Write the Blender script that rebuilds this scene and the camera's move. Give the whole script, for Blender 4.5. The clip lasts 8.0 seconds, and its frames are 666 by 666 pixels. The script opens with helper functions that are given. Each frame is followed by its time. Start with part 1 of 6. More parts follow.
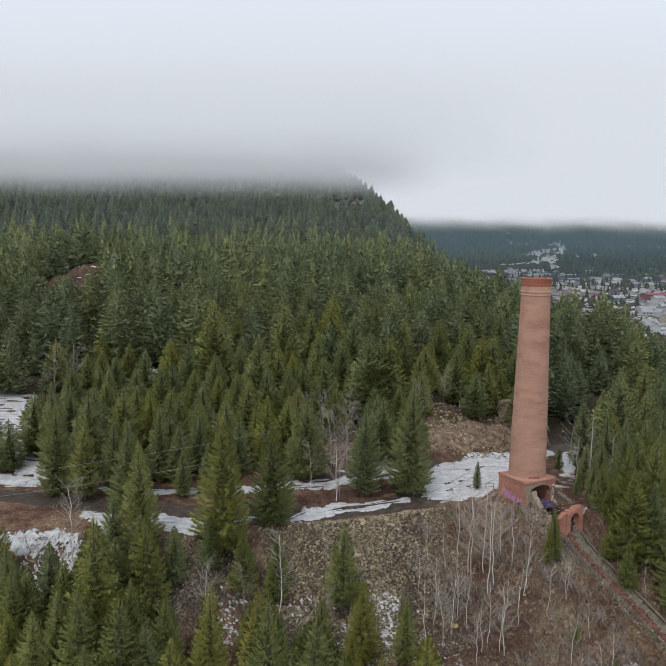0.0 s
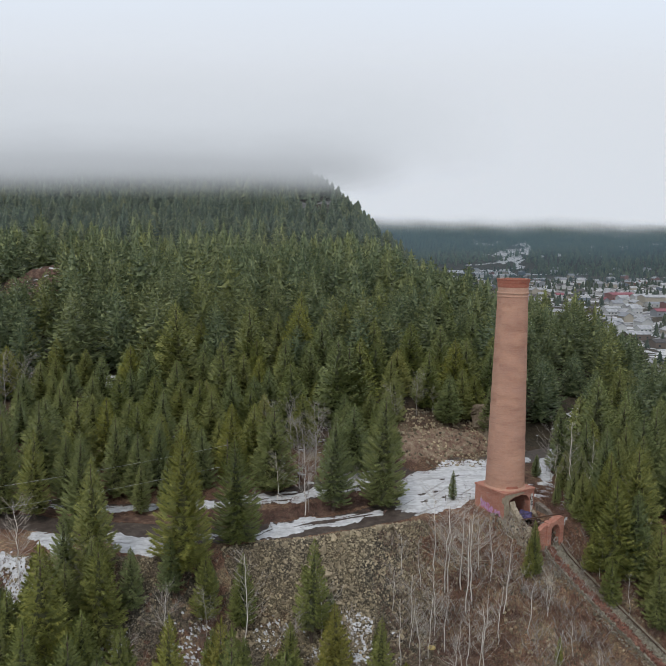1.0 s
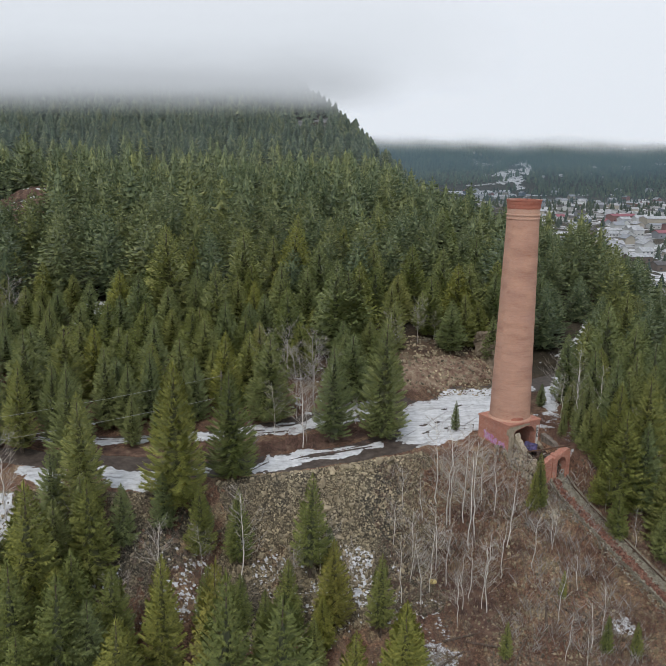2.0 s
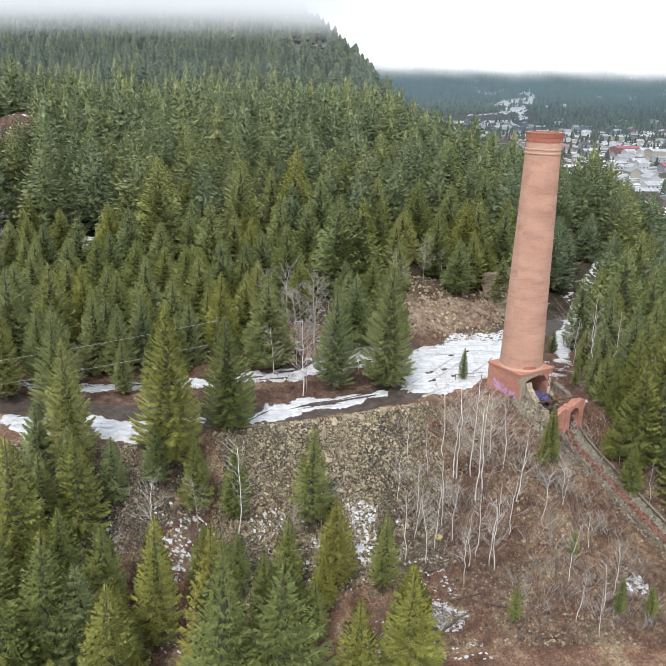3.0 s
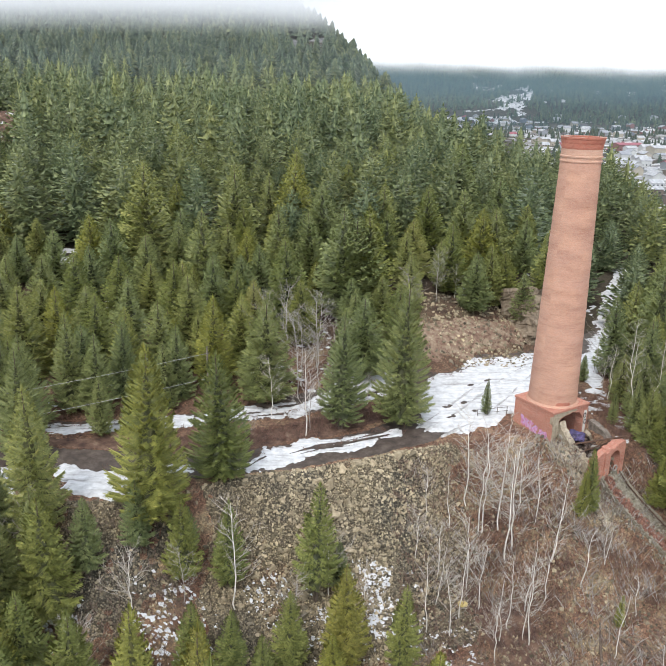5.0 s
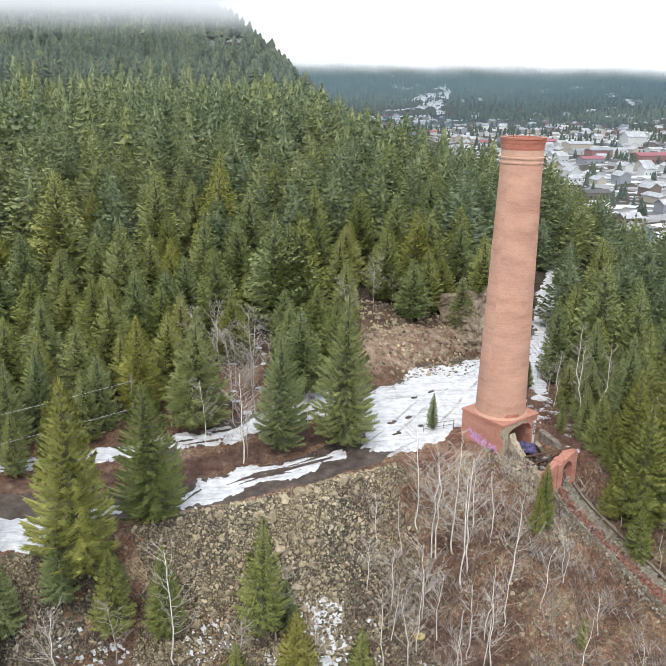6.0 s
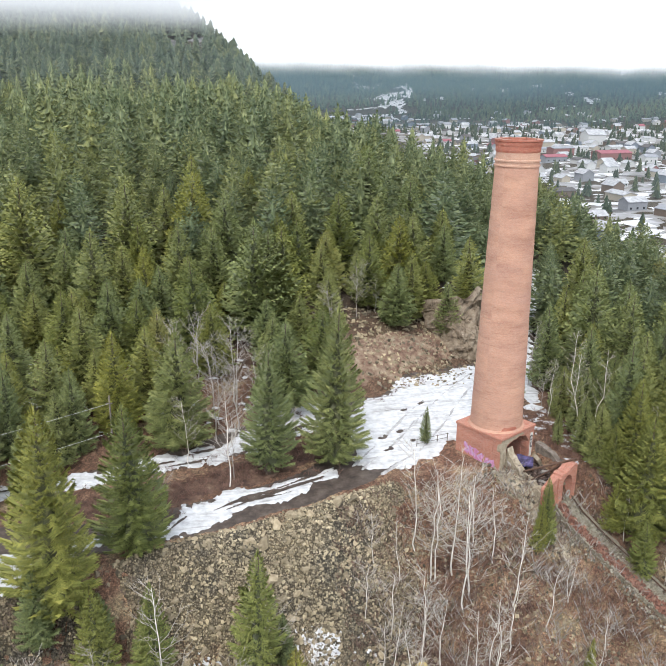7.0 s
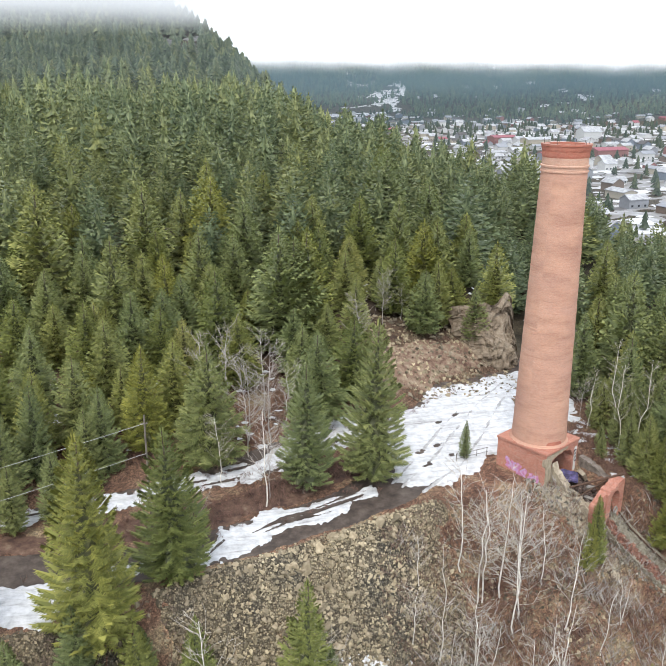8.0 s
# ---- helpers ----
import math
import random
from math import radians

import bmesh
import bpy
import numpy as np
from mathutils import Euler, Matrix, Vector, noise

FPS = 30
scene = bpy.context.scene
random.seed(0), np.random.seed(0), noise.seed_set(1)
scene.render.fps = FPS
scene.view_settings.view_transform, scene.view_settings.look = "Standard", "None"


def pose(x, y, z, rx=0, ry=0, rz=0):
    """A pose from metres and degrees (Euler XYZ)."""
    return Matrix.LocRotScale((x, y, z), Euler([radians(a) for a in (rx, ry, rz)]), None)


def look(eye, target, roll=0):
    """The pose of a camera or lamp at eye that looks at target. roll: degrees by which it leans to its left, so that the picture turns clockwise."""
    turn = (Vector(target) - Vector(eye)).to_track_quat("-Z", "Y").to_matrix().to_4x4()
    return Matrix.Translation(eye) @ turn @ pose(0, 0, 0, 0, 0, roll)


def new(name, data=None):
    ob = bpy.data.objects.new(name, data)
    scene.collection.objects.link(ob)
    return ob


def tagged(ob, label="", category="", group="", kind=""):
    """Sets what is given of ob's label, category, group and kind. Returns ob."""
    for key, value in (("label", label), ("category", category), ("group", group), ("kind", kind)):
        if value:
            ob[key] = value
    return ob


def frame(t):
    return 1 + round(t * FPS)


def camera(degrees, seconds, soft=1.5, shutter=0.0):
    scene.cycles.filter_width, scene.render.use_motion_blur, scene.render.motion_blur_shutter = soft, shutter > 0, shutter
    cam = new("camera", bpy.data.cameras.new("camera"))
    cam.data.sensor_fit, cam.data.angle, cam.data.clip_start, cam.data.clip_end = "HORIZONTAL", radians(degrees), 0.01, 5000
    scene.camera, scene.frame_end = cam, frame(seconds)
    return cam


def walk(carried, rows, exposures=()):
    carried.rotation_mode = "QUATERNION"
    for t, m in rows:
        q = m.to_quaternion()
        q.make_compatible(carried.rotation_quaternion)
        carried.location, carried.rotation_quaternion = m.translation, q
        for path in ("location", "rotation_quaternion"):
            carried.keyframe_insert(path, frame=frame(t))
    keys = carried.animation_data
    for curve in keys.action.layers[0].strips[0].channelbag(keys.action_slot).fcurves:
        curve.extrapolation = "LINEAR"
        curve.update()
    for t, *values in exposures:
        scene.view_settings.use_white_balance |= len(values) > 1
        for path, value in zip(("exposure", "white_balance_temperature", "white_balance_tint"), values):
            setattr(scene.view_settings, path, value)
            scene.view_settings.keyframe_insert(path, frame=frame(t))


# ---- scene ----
cam = camera(47.1, 8.0, soft=1.2)
PATH = [
    (0, (2.053, -2.325, 42.282), (1.988, -0.341, 42.031), 0.9),
    (0.5, (1.895, 1.042, 42.164), (1.892, 3.026, 41.916), 0.8),
    (1, (1.831, 4.152, 41.995), (1.851, 6.136, 41.748), 0.8),
    (1.5, (1.782, 7.049, 41.799), (1.806, 9.025, 41.488), 0.8),
    (2, (1.687, 10.111, 41.646), (1.717, 12.06, 41.199), 0.8),
    (2.2, (1.601, 11.388, 41.625), (1.633, 13.324, 41.124), 0.9),
    (3.3, (0.773, 18.778, 41.495), (0.816, 20.677, 40.869), 1.4),
    (3.5, (0.716, 20.138, 41.487), (0.76, 22.037, 40.863), 1.3),
    (4, (0.513, 23.466, 41.497), (0.556, 25.365, 40.872), 1.3),
    (5.3, (-0.199, 31.749, 41.739), (-0.142, 33.647, 41.112), 1.2),
    (5.5, (-0.298, 33.027, 41.726), (-0.226, 34.925, 41.1), 1.1),
    (6, (-0.514, 36.09, 41.643), (-0.28, 37.976, 41.02), 0.7),
    (6.5, (-1.132, 38.725, 41.567), (-0.812, 40.599, 40.945), 0.6),
    (7, (-2.459, 40.877, 41.683), (-2.135, 42.749, 41.06), 0.5),
    (7.5, (-4.419, 42.956, 41.888), (-4.086, 44.827, 41.263), 0.3),
    (8, (-6.475, 45.039, 42.171), (-6.134, 46.907, 41.543), 0.2),
]
walk(cam, [(t, look(eye, target, roll)) for t, eye, target, roll in PATH],
     exposures=[(0, -0.58), (1.4, -0.56), (2.0, -0.40), (2.4, -0.28), (3.0, 0.40), (3.3, 0.52), (5.4, 0.44), (5.8, 0.46), (8.0, 0.50)])

# ------------------------------------------------------------------ ground shape
def lattice(ix, iy, seed):
    h = (ix.astype(np.int64) * 374761393 + iy.astype(np.int64) * 668265263 + seed * 974634777) & 0x7FFFFFFF
    h = ((h ^ (h >> 13)) * 1274126177) & 0x7FFFFFFF
    return ((h ^ (h >> 16)) & 0xFFFF) / 65535.0


def vnoise(x, y, size, seed=0):
    """Smooth value noise, -1 to 1, with bumps about `size` metres across."""
    x, y = np.asarray(x, float) / size, np.asarray(y, float) / size
    ix, iy = np.floor(x), np.floor(y)
    fx, fy = x - ix, y - iy
    fx, fy = fx * fx * (3 - 2 * fx), fy * fy * (3 - 2 * fy)
    a, b = lattice(ix, iy, seed), lattice(ix + 1, iy, seed)
    c, d = lattice(ix, iy + 1, seed), lattice(ix + 1, iy + 1, seed)
    return 2 * ((a * (1 - fx) + b * fx) * (1 - fy) + (c * (1 - fx) + d * fx) * fy) - 1


def smooth(a, b, v):
    t = np.clip((v - a) / (b - a), 0, 1)
    return t * t * (3 - 2 * t)


VALLEY = -31.0


def crest(x):
    """How far ahead the edge of the road bench lies."""
    return np.interp(x, [-200, -60, -30, -20, -7, 5, 20, 28, 36, 45, 60, 90, 200],
                     [94, 95.5, 96.5, 97.5, 103.2, 106.8, 111.6, 111.8, 110.6, 111, 113, 116, 120])


def foot(x):
    """How far ahead the hillside begins to rise behind the road."""
    return np.interp(x, [-200, -60, -25, 0, 12, 18, 30, 38, 43, 60, 90], [108, 112, 115, 119, 126, 131, 140, 144.5, 175, 165, 140])


def ground(x, y):
    x, y = np.asarray(x, float), np.asarray(y, float)
    bench = np.interp(x, [-60, -30, -20, 0, 20, 33, 60], [1.8, 1.4, 0.9, 0.6, 1.6, 1.9, 1.0])
    s = np.maximum(0, crest(x) - y)
    down = -15.6 * (1 - np.exp(-(s / 9.4) ** 1.25))
    u = np.maximum(0, y - foot(x))
    up = np.interp(u, [0, 6, 15, 35, 65, 120, 230, 330, 480, 580, 730, 880, 1100, 1600],
                   [0, 3.2, 6.0, 8.6, 12.5, 15, 18, 22, 37, 51, 84, 122, 165, 190])
    up = up - smooth(16, 6, x) * np.interp(u, [0, 6, 15, 35, 65, 90], [0, 1.3, 2.5, 2.1, 0.8, 0])
    mid = np.maximum(0, y - crest(x))
    z = bench + down + up + 0.06 * np.minimum(mid, 14)
    # the spur falls off towards the valley
    k = smooth(250, 750, y)
    drop = (0.16 + 0.34 * k + 0.42 * smooth(770, 980, y)) * np.maximum(0, x - 20 + 0.27 * np.maximum(0, y - 780))
    drop = drop + 0.8 * np.maximum(0, x - 56) * smooth(600, 770, y)
    drop = drop + 0.32 * np.maximum(0, x - 45) * smooth(330, 500, y) * smooth(700, 600, y)
    drop = np.where(y > 130, drop * smooth(130, 175, y), 0)
    steep = 0.5 * np.maximum(0, x - 84 + 14 * smooth(180, 120, y)) * smooth(60, 130, y)
    z = z - np.minimum(drop, 400) - steep * (1 - 0.6 * k)
    # valley floor and the mountains across it
    far = np.hypot(x - 100, y * 0.97)
    wall = np.maximum(0, far - 1540 + 0.12 * (x - 400))
    spur = 30 * np.exp(-((x - 500) / 120) ** 2 - ((y - 1800) / 150) ** 2)
    floor_z = VALLEY + 0.155 * wall + spur + vnoise(x, y, 420, 5) * np.minimum(wall * 0.12, 40)
    h = np.maximum(z - floor_z, 0)
    z = floor_z + h
    z = z + 3.6 * np.exp(-((x - 27) / 5.5) ** 2 - ((y - 102) / 5) ** 2) + 2.4 * np.exp(-((x + 15) / 8) ** 2 - ((y - 89) / 5) ** 2)
    z = z + 4.0 * smooth(145.5, 150, y) * smooth(31, 35, x) * smooth(42, 38, x) * smooth(200, 155, y)   # rock face by the track
    z = z + 1.5 * np.exp(-((x - 30.2) / 2.2) ** 2 - ((y - 108.5) / 2.2) ** 2)
    z = z + 11 * np.exp(-((x + 104) / 20) ** 2 - ((y - 305) / 26) ** 2)      # a rocky knoll in the woods
    # the bed of the old flue, straight down the slope
    along = ((x - 34.8) * 0.626 + (y - 108.8) * -0.78) / 19.6
    beside = np.abs((x - 34.8) * 0.78 + (y - 108.8) * 0.626)
    bed = smooth(4.2, 1.8, beside) * smooth(-0.06, 0.04, along) * smooth(1.25, 1.0, along)
    z = z * (1 - bed) + (-2.5 - 10.6 * along) * bed
    # the open pit between the chimney's plinth and the arch
    pit_x, pit_y = (x - 29.1) * 0.857 + (y - 115.2) * 0.515, (x - 29.1) * -0.515 + (y - 115.2) * 0.857
    pit = smooth(-1.5, -0.9, pit_x) * smooth(2.9, 2.3, pit_x) * smooth(-8.7, -8.0, pit_y) * smooth(2.2, 1.6, pit_y)
    z = z * (1 - pit) - 1.3 * pit
    # unevenness
    rough = (smooth(0, 4, s) * 0.5 + smooth(0, 10, u) * 0.6 + 0.05) * (1 - bed)
    return z + rough * (0.45 * vnoise(x, y, 5.5, 1) + 0.2 * vnoise(x, y, 1.9, 2)) + smooth(20, 200, u) * 2.5 * vnoise(x, y, 60, 3)


def flue_z(t):
    """Height of the flue's bed, t from the arch (0) to the bottom of the slope (1)."""
    return -2.3 - 10.6 * t + 1.0 * math.exp(-max(t, 0) / 0.07)


def gz(x, y):
    return float(ground(x, y))

# ------------------------------------------------------------------ light: an overcast winter day
world = bpy.data.worlds.new("overcast")
scene.world = world
world.use_nodes = True
wn, wl = world.node_tree.nodes, world.node_tree.links
wn.clear()
sky = wn.new("ShaderNodeTexSky")
sky.sky_type, sky.sun_disc = "NISHITA", False
sky.sun_elevation, sky.sun_rotation = radians(53), radians(202)
sky_bg = wn.new("ShaderNodeBackground")
sky_bg.inputs["Strength"].default_value = 0.05
wl.new(sky.outputs["Color"], sky_bg.inputs["Color"])
# the cloud deck itself: brightest overhead, a little greyer low down
where = wn.new("ShaderNodeTexCoord")
axes = wn.new("ShaderNodeSeparateXYZ")
wl.new(where.outputs["Generated"], axes.inputs["Vector"])
grade = wn.new("ShaderNodeValToRGB")
grade.color_ramp.elements[0].position, grade.color_ramp.elements[0].color = 0.0, (0.95, 1.01, 1.10, 1)
grade.color_ramp.elements[1].position, grade.color_ramp.elements[1].color = 0.6, (0.84, 0.88, 0.93, 1)
mid_sky = grade.color_ramp.elements.new(0.12)
mid_sky.color = (0.95, 1.01, 1.10, 1)
mid_sky = grade.color_ramp.elements.new(0.26)
mid_sky.color = (0.93, 0.99, 1.07, 1)
wl.new(axes.outputs["Z"], grade.inputs["Fac"])
deck_bg = wn.new("ShaderNodeBackground")
deck_bg.inputs["Strength"].default_value = 1.12
wl.new(grade.outputs["Color"], deck_bg.inputs["Color"])
both = wn.new("ShaderNodeAddShader")
out = wn.new("ShaderNodeOutputWorld")
wl.new(sky_bg.outputs[0], both.inputs[0])
wl.new(deck_bg.outputs[0], both.inputs[1])
wl.new(both.outputs[0], out.inputs["Surface"])

sun_data = bpy.data.lights.new("sun", "SUN")
sun_data.energy, sun_data.angle, sun_data.color = 1.5, radians(14), (1.0, 0.97, 0.92)
sun = new("sun", sun_data)
sun.matrix_world = look((-32, 5, 150), (10, 110, 0))


# ------------------------------------------------------------------ mesh helpers
def mesh_np(name, verts, faces, smooth_faces=False):
    """A mesh from an (n, 3) array and an (m, k) array of corners."""
    verts, faces = np.asarray(verts, np.float32), np.asarray(faces, np.int32)
    me = bpy.data.meshes.new(name)
    m, k = faces.shape
    me.vertices.add(len(verts))
    me.vertices.foreach_set("co", verts.ravel())
    me.loops.add(m * k)
    me.loops.foreach_set("vertex_index", faces.ravel())
    me.polygons.add(m)
    me.polygons.foreach_set("loop_start", np.arange(0, m * k, k, dtype=np.int32))
    me.polygons.foreach_set("loop_total", np.full(m, k, np.int32))
    me.polygons.foreach_set("use_smooth", np.full(m, smooth_faces))
    me.update(calc_edges=True)
    me.validate()
    return me


def placed(name, me, material, parent=None, label=""):
    """Links a mesh as one object, under a thing or a part."""
    if material and not me.materials:
        me.materials.append(material)
    ob = new(name, me)
    if parent:
        ob.parent = parent
    return tagged(ob, label)


def part(name, bm, material, parent=None, label="", smooth_faces=False):
    """Links a bmesh as ONE mesh object."""
    me = bpy.data.meshes.new(name)
    for f in bm.faces:
        f.smooth = smooth_faces
    bm.to_mesh(me)
    bm.free()
    return placed(name, me, material, parent, label)


def thing(name, m, label, category, group="", kind=""):
    ob = new(name)
    ob.matrix_world = m
    return tagged(ob, label, category, group, kind)


def box(bm, x0, y0, z0, x1, y1, z1, m=None):
    c = [bm.verts.new((x, y, z)) for z in (z0, z1) for x, y in ((x0, y0), (x1, y0), (x1, y1), (x0, y1))]
    for q in ((3, 2, 1, 0), (4, 5, 6, 7), (0, 1, 5, 4), (1, 2, 6, 5), (2, 3, 7, 6), (3, 0, 4, 7)):
        bm.faces.new([c[i] for i in q])
    if m:
        for v in c:
            v.co = m @ v.co
    return c


def tube(path, radii, sides=6, close=True):
    """Corners and faces (quads as two triangles) of a tube along a path."""
    path, radii = np.asarray(path, float), np.asarray(radii, float)
    way = np.gradient(path, axis=0)
    way /= np.linalg.norm(way, axis=1)[:, None] + 1e-9
    side = np.cross(way, [0.31, 0.17, 0.93])
    side /= np.linalg.norm(side, axis=1)[:, None] + 1e-9
    up = np.cross(way, side)
    a = np.arange(sides) * 2 * np.pi / sides
    v = path[:, None, :] + radii[:, None, None] * (np.cos(a)[None, :, None] * side[:, None, :] + np.sin(a)[None, :, None] * up[:, None, :])
    n = len(path)
    i, j = np.meshgrid(np.arange(n - 1), np.arange(sides), indexing="ij")
    p, q = i * sides + j, i * sides + (j + 1) % sides
    f = np.concatenate([np.stack([p, q, q + sides], -1).reshape(-1, 3), np.stack([p, q + sides, p + sides], -1).reshape(-1, 3)])
    return v.reshape(-1, 3), f


def joined(pieces):
    vs, fs, n = [], [], 0
    for v, f in pieces:
        vs.append(v)
        fs.append(np.asarray(f) + n)
        n += len(v)
    return np.concatenate(vs), np.concatenate(fs)


# ------------------------------------------------------------------ materials
def stuff_of(name, roughness=0.9, metal=0.0):
    m = bpy.data.materials.new(name)
    m.use_nodes = True
    n, l = m.node_tree.nodes, m.node_tree.links
    b = n["Principled BSDF"]
    b.inputs["Roughness"].default_value, b.inputs["Metallic"].default_value = roughness, metal
    b.inputs["Specular IOR Level"].default_value = 0.25
    return m, n, l, b


def coords(n, l, scale=(1, 1, 1), kind="Object"):
    tc = n.new("ShaderNodeTexCoord")
    mp = n.new("ShaderNodeMapping")
    mp.inputs["Scale"].default_value = scale
    l.new(tc.outputs[kind], mp.inputs["Vector"])
    return mp.outputs["Vector"]


def noise_of(n, l, vec, scale, detail=4.0, rough=0.6):
    t = n.new("ShaderNodeTexNoise")
    t.inputs["Scale"].default_value, t.inputs["Detail"].default_value, t.inputs["Roughness"].default_value = scale, detail, rough
    if vec:
        l.new(vec, t.inputs["Vector"])
    return t.outputs["Fac"]


def ramp(n, l, fac, *stops):
    r = n.new("ShaderNodeValToRGB")
    e = r.color_ramp.elements
    e[0].position, e[0].color = stops[0][0], (*stops[0][1], 1)
    e[1].position, e[1].color = stops[-1][0], (*stops[-1][1], 1)
    for p, c in stops[1:-1]:
        e.new(p).color = (*c, 1)
    l.new(fac, r.inputs["Fac"])
    return r.outputs["Color"]


def blend(n, l, fac, a, b, mode="MIX"):
    x = n.new("ShaderNodeMix")
    x.data_type, x.blend_type = "RGBA", mode
    for sock, v in ((x.inputs["Factor"], fac), (x.inputs["A"], a), (x.inputs["B"], b)):
        if isinstance(v, (int, float)):
            sock.default_value = v
        elif isinstance(v, tuple):
            sock.default_value = (*v, 1)
        else:
            l.new(v, sock)
    return x.outputs["Result"]


def bump(n, l, b, height, strength, distance):
    k = n.new("ShaderNodeBump")
    k.inputs["Strength"].default_value, k.inputs["Distance"].default_value = strength, distance
    l.new(height, k.inputs["Height"])
    l.new(k.outputs["Normal"], b.inputs["Normal"])


def rand_of(n, kind):
    if kind == "object":
        return n.new("ShaderNodeObjectInfo").outputs["Random"]
    return n.new("ShaderNodeNewGeometry").outputs["Random Per Island"]


def foliage(name, dark, light, olive, joined_trees=False):
    """Conifer needles; each spray and each tree has a tone of its own."""
    m, n, l, b = stuff_of(name, 0.55)
    b.inputs["Specular IOR Level"].default_value = 0.3
    if joined_trees:
        own = n.new("ShaderNodeAttribute")
        own.attribute_name = "tone"
        own = own.outputs["Fac"]
    else:
        own = rand_of(n, "object")
    tint = ramp(n, l, own, (0.0, (0.78, 0.85, 0.84)), (0.3, (0.90, 0.95, 0.90)), (0.6, (1.0, 1.0, 0.88)), (0.85, (1.14, 1.09, 0.84)), (0.96, (1.18, 1.12, 0.78)), (1.0, (1.22, 1.08, 0.84)))
    twig = ramp(n, l, rand_of(n, "island"), (0.0, dark), (0.6, light), (1.0, olive))
    grain = ramp(n, l, noise_of(n, l, coords(n, l), 0.55, 2.0), (0.3, (0.80, 0.82, 0.84)), (0.7, (1.15, 1.13, 1.05)))
    c = blend(n, l, 1.0, blend(n, l, 1.0, twig, grain, "MULTIPLY"), tint, "MULTIPLY")
    l.new(c, b.inputs["Base Color"])
    thin, mix = n.new("ShaderNodeBsdfTranslucent"), n.new("ShaderNodeMixShader")
    l.new(c, thin.inputs["Color"])
    mix.inputs["Fac"].default_value = 0.12
    l.new(b.outputs[0], mix.inputs[1])
    l.new(thin.outputs[0], mix.inputs[2])
    l.new(mix.outputs[0], n["Material Output"].inputs["Surface"])
    return m


NEEDLES = foliage("needles", (0.162, 0.186, 0.083), (0.243, 0.268, 0.112), (0.346, 0.356, 0.16))
OLIVE_NEEDLES = foliage("olive_needles", (0.140, 0.158, 0.050), (0.226, 0.240, 0.074), (0.335, 0.335, 0.108))
# copies of the needles, darker and bluer with distance: haze put into the colour
MID_NEEDLES = foliage("mid_hazed_needles", (0.115, 0.141, 0.080), (0.196, 0.227, 0.117), (0.298, 0.317, 0.167), True)
WOODS = foliage("far_hazed_needles", (0.073, 0.097, 0.074), (0.121, 0.151, 0.106), (0.182, 0.209, 0.136), True)


# darker copy of the needles, standing in for shade inside the crowns
SHADED_NEEDLES = foliage("shaded_needles", (0.055, 0.058, 0.030), (0.085, 0.090, 0.045), (0.12, 0.12, 0.06))


def bark_material(name, pale, dark, scale):
    m, n, l, b = stuff_of(name, 0.9)
    vec = coords(n, l, (1, 1, 0.35))
    l.new(ramp(n, l, noise_of(n, l, vec, scale, 5.0), (0.35, dark), (0.62, pale)), b.inputs["Base Color"])
    return m


BARK = bark_material("conifer_bark", (0.17, 0.13, 0.10), (0.06, 0.045, 0.035), 5)
BIRCH = bark_material("birch_bark", (0.84, 0.80, 0.73), (0.48, 0.44, 0.39), 3)
PALE_TWIGS = bark_material("birch_twigs", (0.55, 0.505, 0.445), (0.30, 0.265, 0.23), 3)
GREY_TWIGS = bark_material("grey_bark", (0.46, 0.42, 0.385), (0.25, 0.22, 0.20), 3)
BROWN_TWIGS = bark_material("brown_bark", (0.27, 0.20, 0.165), (0.12, 0.085, 0.07), 3)
RED_TWIGS = bark_material("reddish_twigs", (0.25, 0.15, 0.115), (0.12, 0.075, 0.06), 2)


def ground_material():
    m, n, l, b = stuff_of("forest_floor", 0.95)
    vec = coords(n, l)
    big, mid, fine = noise_of(n, l, vec, 0.055, 4.0), noise_of(n, l, vec, 0.35, 5.0), noise_of(n, l, vec, 3.2, 5.0, 0.7)
    earth = ramp(n, l, mid, (0.3, (0.075, 0.044, 0.034)), (0.44, (0.185, 0.103, 0.072)), (0.54, (0.25, 0.165, 0.115)), (0.64, (0.30, 0.24, 0.155)), (0.74, (0.40, 0.34, 0.24)))
    moss = ramp(n, l, mid, (0.3, (0.072, 0.044, 0.033)), (0.55, (0.16, 0.098, 0.068)), (0.7, (0.25, 0.18, 0.115)))
    c = blend(n, l, ramp(n, l, big, (0.4, (0, 0, 0)), (0.62, (1, 1, 1))), earth, moss)
    c = blend(n, l, 0.85, c, ramp(n, l, fine, (0.32, (0.30, 0.28, 0.27)), (0.5, (0.95, 0.95, 0.95)), (0.68, (1.75, 1.68, 1.55))), "MULTIPLY")
    # needle litter under the hillside woods, darkened to stand in for the trees' shade
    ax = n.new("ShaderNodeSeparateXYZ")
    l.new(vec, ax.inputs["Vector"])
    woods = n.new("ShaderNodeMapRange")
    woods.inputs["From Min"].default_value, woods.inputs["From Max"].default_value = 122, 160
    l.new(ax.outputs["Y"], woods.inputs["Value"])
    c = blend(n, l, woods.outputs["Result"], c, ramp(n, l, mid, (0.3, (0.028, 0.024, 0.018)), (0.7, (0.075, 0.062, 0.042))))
    grit = noise_of(n, l, vec, 11.0, 3.0, 0.7)
    c = blend(n, l, 0.75, c, ramp(n, l, grit, (0.36, (0.28, 0.26, 0.25)), (0.5, (1, 0.98, 0.96)), (0.64, (2.1, 1.95, 1.75))), "MULTIPLY")
    l.new(c, b.inputs["Base Color"])
    bump(n, l, b, grit, 0.9, 0.15)
    return m


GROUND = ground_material()


